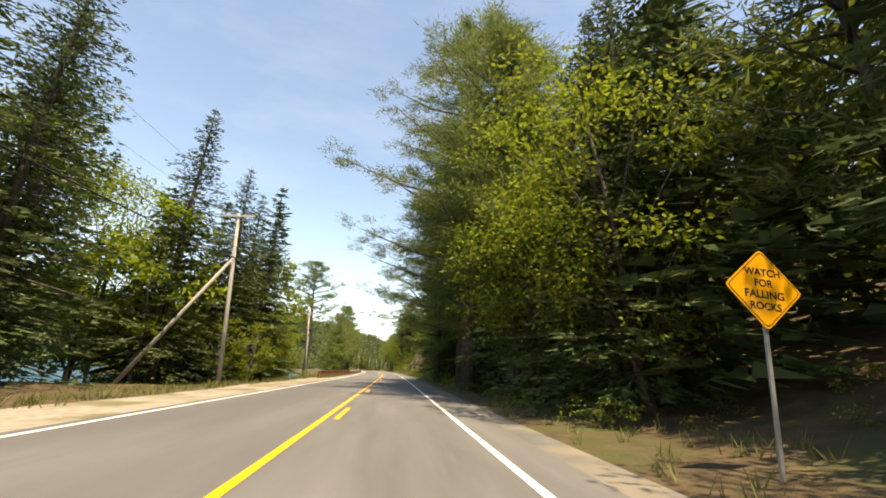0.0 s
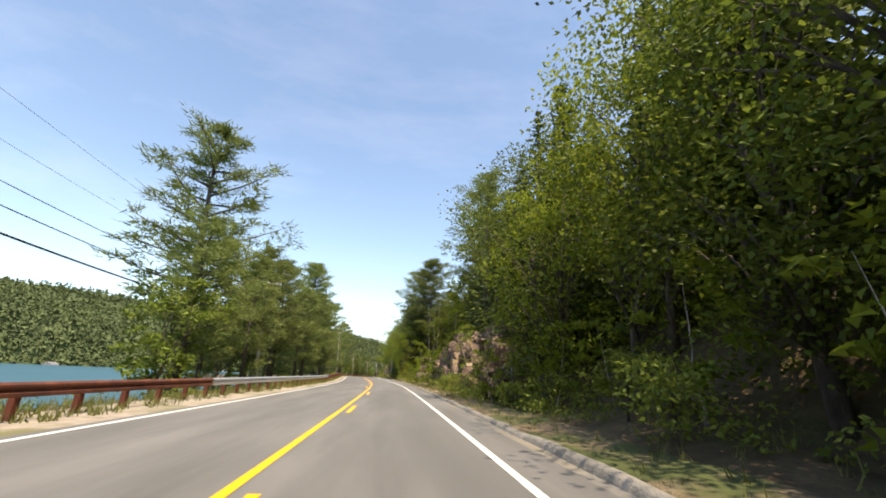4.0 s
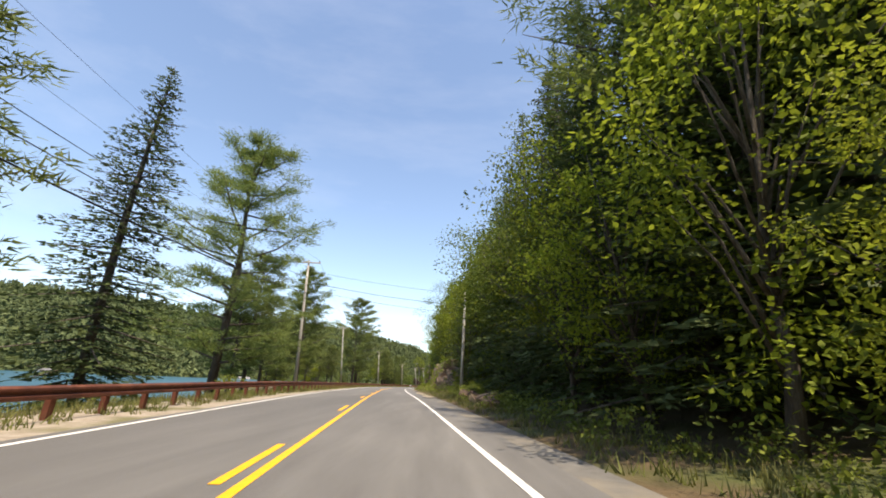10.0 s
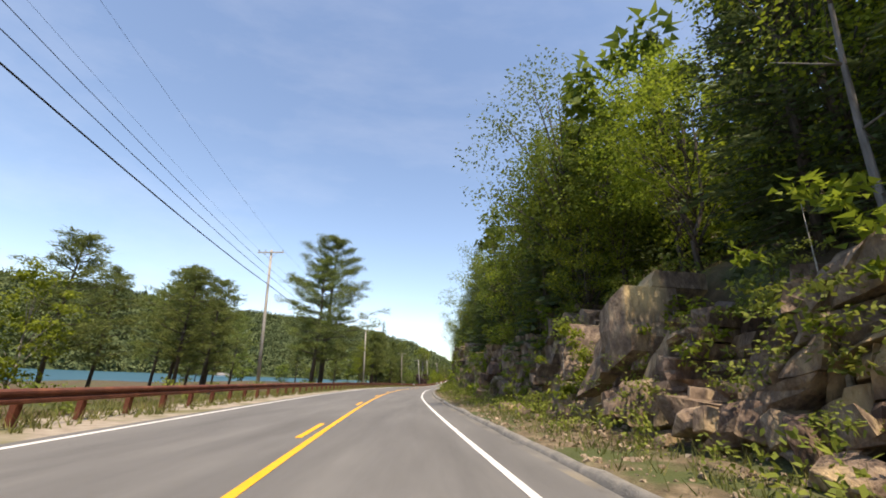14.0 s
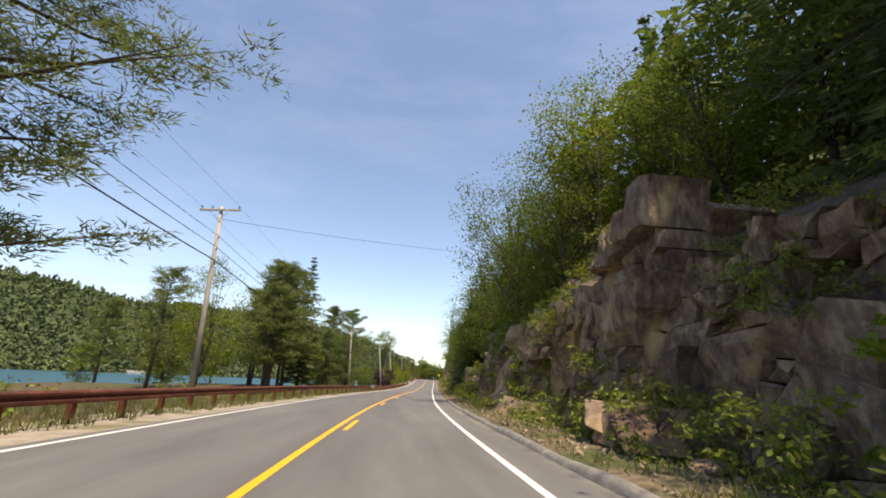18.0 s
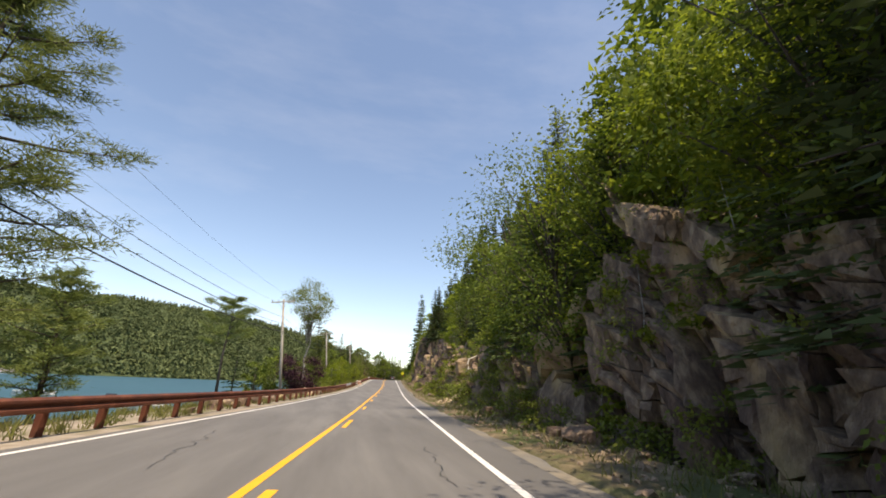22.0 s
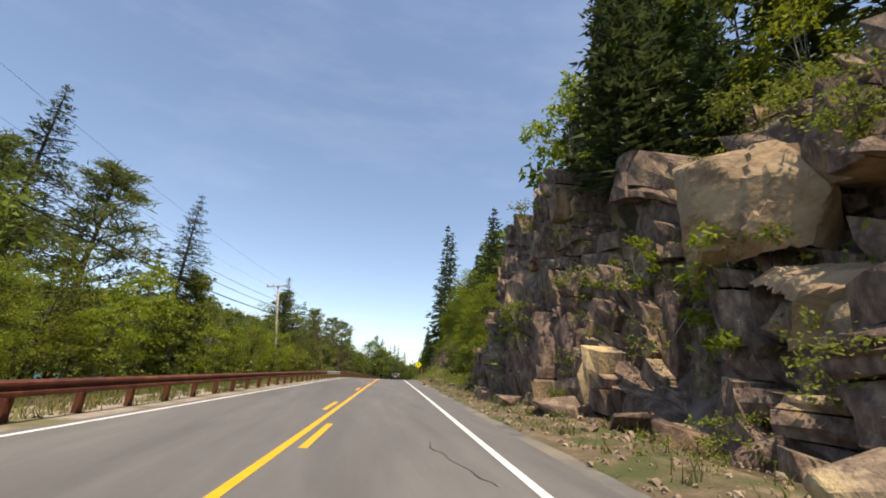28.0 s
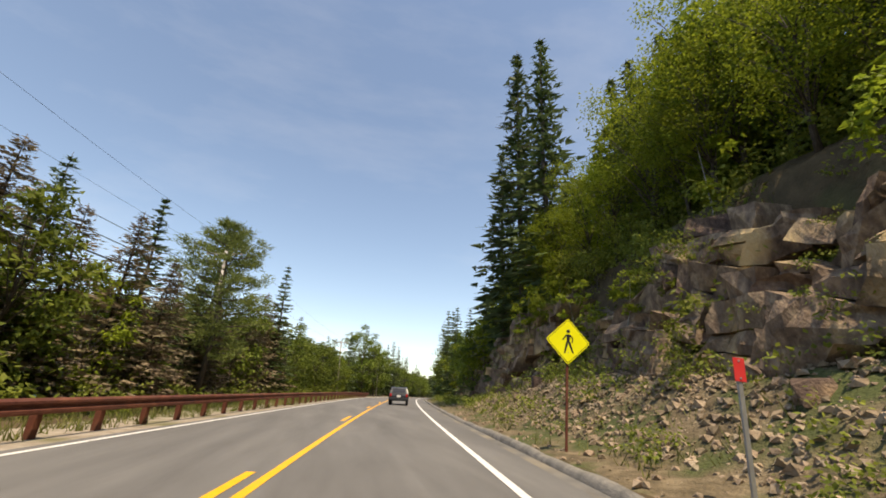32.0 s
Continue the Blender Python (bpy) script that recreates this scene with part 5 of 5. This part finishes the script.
# cliff faces in a paler tan that stands for sunlight on them: station, offset, height, turn, tilt, width, height of the
# face
for k, (s, d, h, t, tilt, w, hh) in enumerate(((419.5, 9.5, 5.8, -34, -24, 3.8, 3.2), (417.4, 8.3, 3.4, -26, -34, 2.8, 1.9), (428.8, 7.6, 5.4, -20, -8, 1.3, 2.0), (340.5, 6.9, 3.4, -40, -14, 3.2, 2.6),
                                                 (289.5, 7.0, 4.6, -36, -14, 2.4, 1.6), (362.5, 7.0, 3.2, -34, -10, 2.6, 1.8), (300, 7.1, 3.2, -40, -6, 2.0, 2.0),
                                                 (316.5, 6.6, 1.5, -38, -24, 2.6, 1.3), (314.6, 6.5, .9, -30, -18, 1.8, 1.0), (418.9, 7.7, 5.7, -44, -8, 2.9, 3.2))):
    x, y, z = lane(s, d, h)
    thing("rock_slab", "tan granite face on the cliff, coloured pale as if sunlit", "rock", Matrix.Translation((x, y, z)) @ pose(0, 0, 0, tilt, 0, t) @ Matrix.Diagonal((w, w * .5, hh, 1)), "split rock faces", data=split_face("rock_slab", 900 + k, SLAB))


# hairline cracks and dark sealed joints in the asphalt
def crack(s0, d0, s1, d1, seed, wide=.018):
    g = np.random.default_rng(seed)
    n = max(6, int(abs(s1 - s0) + abs(d1 - d0)) * 5)
    f = np.linspace(0, 1, n)
    ss, dd = s0 + (s1 - s0) * f + np.cumsum(g.normal(0, .05, n)), d0 + (d1 - d0) * f + np.cumsum(g.normal(0, .05, n))
    w = wide * g.uniform(.3, 1.2, n)
    way = np.stack([np.gradient(dd), -np.gradient(ss)], -1)
    way /= np.linalg.norm(way, axis=1)[:, None]
    V = [np.stack(lane(ss + way[:, 0] * w * k, dd + way[:, 1] * w * k, .0245), -1) for k in (-1, 1)]
    q = [(i, i + 1, n + i + 1, n + i) for i in range(n - 1)]
    thing("road_crack", "dark crack in the asphalt road", "crack", kind="structure", data=mesh("road_crack", np.concatenate(V), q, TAR))


g = np.random.default_rng(55)
crack(403.5, -.9, 401, .9, 1, .024)
crack(407, -.6, 404, .2, 2, .024)
for k in range(46):
    s, d = g.uniform(4, 500), g.uniform(-5.4, 2.4)
    if g.uniform() < .5:
        crack(s, d, s + g.uniform(2, 7), d + g.normal(0, .3), 10 + k, .014)
    else:
        crack(s, d, s + g.normal(0, .5), d + g.uniform(-2.2, 2.2), 10 + k, .016)


def scatter(name, label, n, spans, lo, hi, mat, seed):
    """Small loose stones over stretches of the verge, as one mass."""
    g = np.random.default_rng(seed)
    base = np.array([(1, 0, -.2), (-.5, .85, -.2), (-.5, -.85, -.2), (.3, .5, .6), (-.7, 0, .5), (.4, -.55, .55)])
    tri = np.array([(0, 1, 3), (1, 4, 3), (1, 2, 4), (2, 5, 4), (2, 0, 5), (0, 3, 5), (3, 4, 5)])
    V, Q = [], []
    total = sum(b - a for a, b, *_ in spans)
    for a, b, d0, d1 in spans:
        m = int(n * (b - a) / total)
        s, d = g.uniform(a, b, m), d0 + (d1 - d0) * g.uniform(0, 1, m) ** 1.0
        r = lo * (hi / lo) ** (g.uniform(0, 1, m) ** 2)
        x, y, z = lane(s, d, ground(s, d) + .05)
        p = base[None] * g.uniform(.6, 1.3, (m, 6, 3)) * r[:, None, None]
        t = g.uniform(0, math.tau, m)
        c, q = np.cos(t)[:, None], np.sin(t)[:, None]
        p = np.stack([p[..., 0] * c - p[..., 1] * q, p[..., 0] * q + p[..., 1] * c, p[..., 2]], -1) + np.stack([x, y, z], -1)[:, None]
        Q.append(tri[None] + 6 * np.arange(m)[:, None, None] + sum(len(v) for v in V))
        V.append(p.reshape(-1, 3))
    return thing(name, label, "rubble", kind="stuff", data=mesh(name, np.concatenate(V), np.concatenate(Q).reshape(-1, 3), mat))


scatter("rubble", "tan broken stone and gravel littering the verge", 14000, ((86, 150, 3.5, 6.2), (190, 304, 3.5, 6.2), (304, 384, 3.3, 6.2), (384, 440, 3.1, 6.4), (440, 500, 3.2, 9)), .025, .14, RUBBLE, 51)


def grass(name, label, n, spans, lo, hi, seed):
    g = np.random.default_rng(seed)
    C, A = [], []
    total = sum((b - a) * w for a, b, _, _, w in spans)
    for a, b, d0, d1, w in spans:
        m = int(n * (b - a) * w / total / 9)
        s, d = np.repeat(g.uniform(a, b, m), 9) + g.normal(0, .1, m * 9), np.repeat(g.uniform(d0, d1, m), 9) + g.normal(0, .1, m * 9)
        x, y, z = lane(s, d, ground(s, d))
        C.append(np.stack([x, y, z], -1))
        A.append(np.stack([g.normal(0, .45, m * 9), g.normal(0, .45, m * 9), np.ones(m * 9)], -1))
    C, A = np.concatenate(C), np.concatenate(A)
    L = lo + (hi - lo) * g.uniform(0, 1, len(C)) ** 1.6
    C = C + A * (L * .42)[:, None] / np.linalg.norm(A, axis=1)[:, None]
    return thing(name, label, "grass", kind="stuff", data=leaves(name, C, A, g.normal(size=C.shape), L, .035 * np.ones(len(C)), GRASS, True))


grass("grass", "tufts of green and straw-coloured grass on the verge", 140000, ((-10, 86, 3.6, 7, .4), (86, 300, 3.6, 6.2, 1.3), (300, 440, 3.6, 6.2, 1.0), (440, 540, 3.8, 9, .8),
      (466, 540, 9, 14, .8), (112, 156, 8.5, 14, .8), (440, 466, 9, 14, .8), (-10, 48, -12, -8.4, 1.0), (48, 540, -10.5, -7.0, 2.0)), .12, .5, 61)


scatter("scree", "tan soil and broken stone heaped below the rock wall", 12000, ((462, 512, 4.8, 8.8),), .03, .17, RUBBLE, 52)


# ---- roots and fallen stems on the eroded bank ----
def roots(s, d, h, n, seed, label):
    g = np.random.default_rng(seed)
    paths = []
    for i in range(n):
        p = np.array([g.uniform(-.6, .6), g.uniform(-2.2, 2.2), 0.0])
        way = np.array([-g.uniform(.1, .6), g.normal(0, .5), -g.uniform(.1, .5)])
        path = [(tuple(p), .03)]
        for k in range(5):
            p = p + way * g.uniform(.2, .42)
            way = way + np.array([g.normal(-.05, .15), g.normal(0, .3), -.22])
            path.append((tuple(p), .026 * (1 - k / 5.5)))
        paths.append(path)
    ob = thing("exposed_roots", label, "tree roots", at(s, d, h), "exposed roots")
    for path in paths:
        part("root", tube_mesh("root", [path], POLE, 5), ob)
    return ob


for i, (s, off, n) in enumerate(((128, 0, 10), (134, 0, 14), (141, 0, 18), (146, 0, 22), (150, .2, 20), (212, 0, 8), (296, 0, 14), (345, 0, 10), (368, 0, 16), (412, 0, 12), (424, 0, 12), (486, 0, 10))):
    foot, hi, run, slope = bank(s)
    roots(s, float(foot + run * .9 + off), .25, n, 700 + i, "pale bare tree roots hanging over the bank")
# one thick root that has broken out of the overhang, with its side roots
x, y, z = lane(361.4, 7.6, 4.1)
big_root = thing("exposed_roots", "thick pale root broken out of the rock overhang", "tree roots", Matrix.Translation((x, y, z)), "exposed roots")
g = np.random.default_rng(7)
spine = [np.array(v) for v in ((0, 0, 0), (-.9, -.2, -.35), (-1.2, -.8, -.75), (-1.25, -1.5, -1.2), (-1.2, -2.3, -1.9))]
part("root", tube_mesh("root", [[(tuple(v), .085 - .016 * i) for i, v in enumerate(spine)]], POLE, 7), big_root)
for i in range(16):
    k = g.uniform(.8, 3.8)
    p = spine[int(k)] + (spine[int(k) + 1] - spine[int(k)]) * (k % 1)
    way = np.array([g.normal(-.1, .15), g.normal(-.15, .3), -g.uniform(.25, .6)])
    part("root", tube_mesh("root", [[(tuple(p), .028), (tuple(p + way * .6 + g.normal(0, .05, 3)), .018), (tuple(p + way * 1.4 + g.normal(0, .08, 3)), .007)]], POLE, 5), big_root)
for s, d, t, tilt in ((424, 12.5, 60, 62), (427, 13.5, 75, 66), (452, 12, 110, 70), (140, 10, 80, 75), (298, 8.6, 40, 72), (352, 9.6, 100, 70), (36, 8.2, 70, 80), (41, 9, 100, 84)):
    thing("fallen_stem", "grey bare fallen tree stem on the slope", "fallen tree", at(s, d, .5, t) @ pose(0, 0, 0, tilt), "fallen stems",
          data=tube_mesh("fallen_stem", [[((0, 0, -1.5), .13), ((.1, .05, 2), .11), ((.1, 0, 5.5), .06)], [((.1, .05, 2.5), .04), ((.7, .2, 3.4), .012)], [((.1, .05, 3.5), .035), ((-.6, .3, 4.3), .01)]], POLE, 7))


# ---- signs and markers ----
def diamond(name, half, mat, t=.004):
    """A rounded diamond sheet facing -y."""
    pts = []
    for k in range(4):
        a = math.tau * k / 4
        for b in (-.09, 0, .09):
            r = half * (1 if b == 0 else .955)
            pts.append((math.sin(a + b) * r, math.cos(a + b) * r))
    n = len(pts)
    V = [(x, y, z) for y in (-t, t) for x, z in pts]
    return mesh(name, V, [tuple(range(n)), tuple(reversed(range(n, 2 * n)))] + [(i, i + n, (i + 1) % n + n, (i + 1) % n) for i in range(n)], mat)


def lettering(text, size, mat, bold=.0):
    cu = bpy.data.curves.new("lettering", "FONT")
    cu.body, cu.size, cu.align_x, cu.align_y, cu.extrude, cu.offset = text, size, "CENTER", "CENTER", .001, bold
    ob = bpy.data.objects.new("lettering", cu)
    me = bpy.data.meshes.new_from_object(ob)
    bpy.data.objects.remove(ob)
    me.materials.append(mat)
    return me


def sign(s, d, h, half, mat, label, lines=(), figure=False, turn=0.0, post_mat=STEEL):
    ob = thing("warning_sign", label, "road sign", at(s, d, 0, turn) @ pose(0, 0, 0, 0, 4, 0))
    bm = bmesh.new()
    for size, at_ in (((.05, .006, h + .3), (0, .02, (h + .3) / 2 - .3)), ((.012, .03, h + .3), (-.022, .035, (h + .3) / 2 - .3)), ((.012, .03, h + .3), (.022, .035, (h + .3) / 2 - .3))):
        bmesh.ops.create_cube(bm, size=1, matrix=Matrix.Translation(at_) @ Matrix.Diagonal((*size, 1)))
    part("post", bm_mesh("post", bm, post_mat), ob)
    panel = part("panel", diamond("panel", half, mat), ob, "", pose(0, -.01, h))
    ring = diamond("border", half * .945, BLACK, .002)
    part("border", ring, panel, "thin black border line", pose(0, -.0045, 0))
    part("face", diamond("face", half * .915, mat, .002), panel, "", pose(0, -.006, 0))
    for i, (text, z, size) in enumerate(lines):
        part("lettering", lettering(text, size, BLACK, .004), panel, "black printed words", pose(0, -.0095, z, 90))
    for z in (-half * .5, half * .5):
        bm = bmesh.new()
        bmesh.ops.create_uvsphere(bm, u_segments=8, v_segments=5, radius=.012)
        part("bolt", bm_mesh("bolt", bm, STEEL), panel, "", pose(0, -.009, z))
    if figure:
        k = half / .55
        bm = bmesh.new()
        for x0, z0, x1, z1, w0, w1 in ((0, -.02, .01, .17, .075, .1), (-.02, -.02, -.09, -.3, .06, .04), (.025, -.02, .13, -.28, .06, .04), (-.04, .15, -.14, .02, .04, .03), (.05, .15, .12, .07, .04, .03), (.12, .07, .1, -.03, .03, .025)):
            d_ = Vector((x1 - x0, z1 - z0)).normalized()
            nx, nz = -d_.y, d_.x
            ps = [(x0 + nx * w0 / 2, z0 + nz * w0 / 2), (x1 + nx * w1 / 2, z1 + nz * w1 / 2), (x1 - nx * w1 / 2, z1 - nz * w1 / 2), (x0 - nx * w0 / 2, z0 - nz * w0 / 2)]
            bm.faces.new([bm.verts.new((x * k, 0, z * k)) for x, z in ps])
        bm.faces.new([bm.verts.new((.0 * k + .045 * k * math.cos(a), 0, .245 * k + .045 * k * math.sin(a))) for a in np.linspace(0, math.tau, 12, endpoint=False)])
        r = bmesh.ops.extrude_face_region(bm, geom=bm.faces[:])
        bmesh.ops.translate(bm, verts=[e for e in r["geom"] if isinstance(e, bmesh.types.BMVert)], vec=(0, -.002, 0))
        part("symbol", bm_mesh("symbol", bm, BLACK), panel, "black walking symbol", pose(0, -.0085, 0))
    return ob


sign(5.3, 5.05, 2.5, .58, SIGNO, "faded orange diamond sign warning of falling rocks",
     (("WATCH", .24, .15), ("FOR", .08, .15), ("FALLING", -.09, .16), ("ROCKS", -.26, .15)))
sign(481.5, 3.95, 2.5, .54, SIGNY, "bright yellow diamond crossing sign on a thin post", figure=True, post_mat=RUST)


def marker(s, d):
    ob = thing("delineator_post", "steel post with a red reflector plate", "marker post", at(s, d) @ pose(0, 0, 0, 0, 4, 0))
    bm = bmesh.new()
    for size, at_ in (((.05, .006, 2.0), (0, 0, .78)), ((.012, .03, 2.0), (-.024, .014, .78)), ((.012, .03, 2.0), (.024, .014, .78))):
        bmesh.ops.create_cube(bm, size=1, matrix=Matrix.Translation(at_) @ Matrix.Diagonal((*size, 1)))
    part("post", bm_mesh("post", bm, STEEL), ob)
    plate = part("plate", box("plate", (.16, .006, .3), REDM, .002), ob, "red reflector plate", pose(0, -.012, 1.62))
    for z in (-.11, .11):
        part("bolt", box("bolt", (.025, .01, .025), STEEL, .003), plate, "", pose(0, -.006, z))
    return ob


marker(476.8, 4.35)


# ---- barricade leaning at the guardrail ----
def barricade(s, d, turn):
    ob = thing("barricade", "folding white barricade with orange striped boards", "barricade", at(s, d, 0, turn))
    for x in (-.55, .55):
        for sy in (-1, 1):
            part("leg", tube_mesh("leg", [[((x, sy * .33, 0), .035), ((x, sy * .03, 1.05), .035)]], WHITEP, 4), ob)
    for sy in (-1, 1):
        for z in (.85, .42):
            y = sy * (.03 + .3 * (1.05 - z) / 1.05 + .02)
            board = part("board", box("board", (1.2, .025, .2), WHITEP, .006), ob, "white striped board", pose(0, y, z))
            for k in range(4):
                x0 = -.5 + k * .29
                part("stripe", mesh("stripe", [(x0, 0, -.1), (x0 + .14, 0, -.1), (x0 + .24, 0, .1), (x0 + .1, 0, .1), (x0, .003, -.1), (x0 + .14, .003, -.1), (x0 + .24, .003, .1), (x0 + .1, .003, .1)],
                                    [(0, 1, 2, 3), (7, 6, 5, 4), (0, 4, 5, 1), (1, 5, 6, 2), (2, 6, 7, 3), (3, 7, 4, 0)], ORANGE), board, "orange stripe", pose(0, (.0135 if sy > 0 else -.0165), 0))
    return ob


barricade(413.5, -6.4, 62)


# ---- car ahead ----
def car(s, d):
    """A dark grey estate car seen from behind, along +y."""
    ob = thing("car", "dark grey hatchback car driving on the road", "car", at(s, d))
    prof = [(-2.1, .35), (-2.15, .75), (-2.05, .98), (-1.75, 1.42), (-1.5, 1.5), (.2, 1.5), (.95, 1.02), (1.95, .9), (2.2, .7), (2.2, .35)]
    bm = bmesh.new()
    loops = []
    for x, in_ in ((-.86, 1), (-.8, 0), (.8, 0), (.86, 1)):
        loops.append([bm.verts.new((x * (1 if z < 1 else .84 if in_ else .8), y, z if not in_ else z - .03)) for y, z in prof])
    for a, b in zip(loops, loops[1:]):
        for i in range(len(prof)):
            j = (i + 1) % len(prof)
            bm.faces.new((a[i], a[j], b[j], b[i]))
    bm.faces.new(loops[0][::-1])
    bm.faces.new(loops[-1])
    bmesh.ops.bevel(bm, geom=bm.edges[:], offset=.03, segments=1, affect="EDGES")
    bmesh.ops.recalc_face_normals(bm, faces=bm.faces[:])
    body = part("body", bm_mesh("body", bm, CARP), ob)
    part("rear_window", mesh("rear_window", [(-.6, -2.0, 1.03), (.6, -2.0, 1.03), (.55, -1.78, 1.37), (-.55, -1.78, 1.37), (-.6, -2.03, 1.03), (.6, -2.03, 1.03), (.55, -1.81, 1.37), (-.55, -1.81, 1.37)],
                             [(4, 5, 6, 7), (3, 2, 1, 0), (0, 1, 5, 4), (1, 2, 6, 5), (2, 3, 7, 6), (3, 0, 4, 7)], GLASSD), body, "dark rear window", pose(0, -.03, 0))
    for x in (-.7, .7):
        part("tail_lamp", box("tail_lamp", (.16, .06, .24), LAMPR, .015), body, "red tail lamp", pose(x, -2.15, .82))
    part("bumper", box("bumper", (1.66, .16, .24), CARP, .04), body, "", pose(0, -2.18, .5))
    part("number_plate", box("number_plate", (.32, .015, .16), WHITEP, .003), body, "white number plate", pose(0, -2.19, .74))
    for x in (-.62, .62):
        part("roof_rail", tube_mesh("roof_rail", [[((x, -1.4, 1.52), .02), ((x, -1.3, 1.57), .02), ((x, 0, 1.57), .02), ((x, .1, 1.52), .02)]], BLACK, 6), body)
    for x in (-.74, .74):
        for y in (-1.35, 1.35):
            bm = bmesh.new()
            bmesh.ops.create_cone(bm, cap_ends=True, segments=18, radius1=.33, radius2=.33, depth=.22, matrix=pose(0, 0, 0, 0, 90, 0))
            bmesh.ops.bevel(bm, geom=[e for e in bm.edges if abs(e.verts[0].co.x - e.verts[1].co.x) < .01], offset=.04, segments=2, affect="EDGES")
            wheel = part("wheel", bm_mesh("wheel", bm, TYRE, True), ob, "", pose(x, y, .33))
            bm = bmesh.new()
            bmesh.ops.create_cone(bm, cap_ends=True, segments=14, radius1=.2, radius2=.18, depth=.235, matrix=pose(0, 0, 0, 0, 90, 0))
            part("rim", bm_mesh("rim", bm, STEEL), wheel, "grey wheel rim")
    return ob


car(512, 0)


# ---- far houses and boats by the lake ----
def house(s, d, w, l, h, turn):
    ob = thing("house", "pale lakeside house with a grey pitched roof", "house", at(s, d, -.5, turn), "houses across the lake")
    part("wall", box("wall", (w, l, h + .5), WHITEP, .02, (0, 0, h / 2)), ob)
    part("roof", mesh("roof", [(-w * .56, -l * .54, h), (w * .56, -l * .54, h), (0, -l * .54, h + w * .34), (-w * .56, l * .54, h), (w * .56, l * .54, h), (0, l * .54, h + w * .34)],
                      [(0, 1, 2), (5, 4, 3), (0, 3, 4, 1), (1, 4, 5, 2), (2, 5, 3, 0)], ROOF), ob)
    for k in (-.3, 0, .3):
        for sx in (-1, 1):
            part("window", box("window", (.1, 1.4, 1.3), GLASSD, .01), ob, "", pose(sx * (w / 2 + .02), k * l, h * .55))
    return ob


for s, d, t in ((520, -352, 20), (700, -300, -30), (330, -442, 10), (260, -438, 40), (60, -380, 0), (150, -410, 25)):
    house(s, d, 8, 13, 4.5, t)


def boat(s, d, turn):
    x, y, z = lane(s, d)
    ob = thing("motorboat", "small white motorboat moored on the lake", "boat", Matrix.Translation((x, y, LAKE_Z)) @ pose(0, 0, 0, 0, 0, turn), "moored boats")
    rows_ = [(-2.6, .9, .75), (-1, 1.0, .75), (1, .9, .8), (2.2, .45, .9), (3, .02, 1.0)]
    V = [p for y_, w, t in rows_ for p in ((-w, y_, t), (-w * .6, y_, -.1), (w * .6, y_, -.1), (w, y_, t))]
    Q = [(4 * i + j, 4 * i + j + 1, 4 * i + j + 5, 4 * i + j + 4) for i in range(4) for j in range(3)] + [(0, 3, 2, 1)]
    Q += [(4 * i + 3, 4 * i, 4 * i + 4, 4 * i + 7) for i in range(4)]
    part("hull", mesh("hull", V, Q, WHITEP), ob)
    part("windscreen", box("windscreen", (1.4, .06, .5), GLASSD, .02), ob, "dark windscreen", pose(0, .6, 1.05, -25))
    return ob


boat(398, -42, 30)
boat(412, -62, -60)
boat(384, -30, 80)
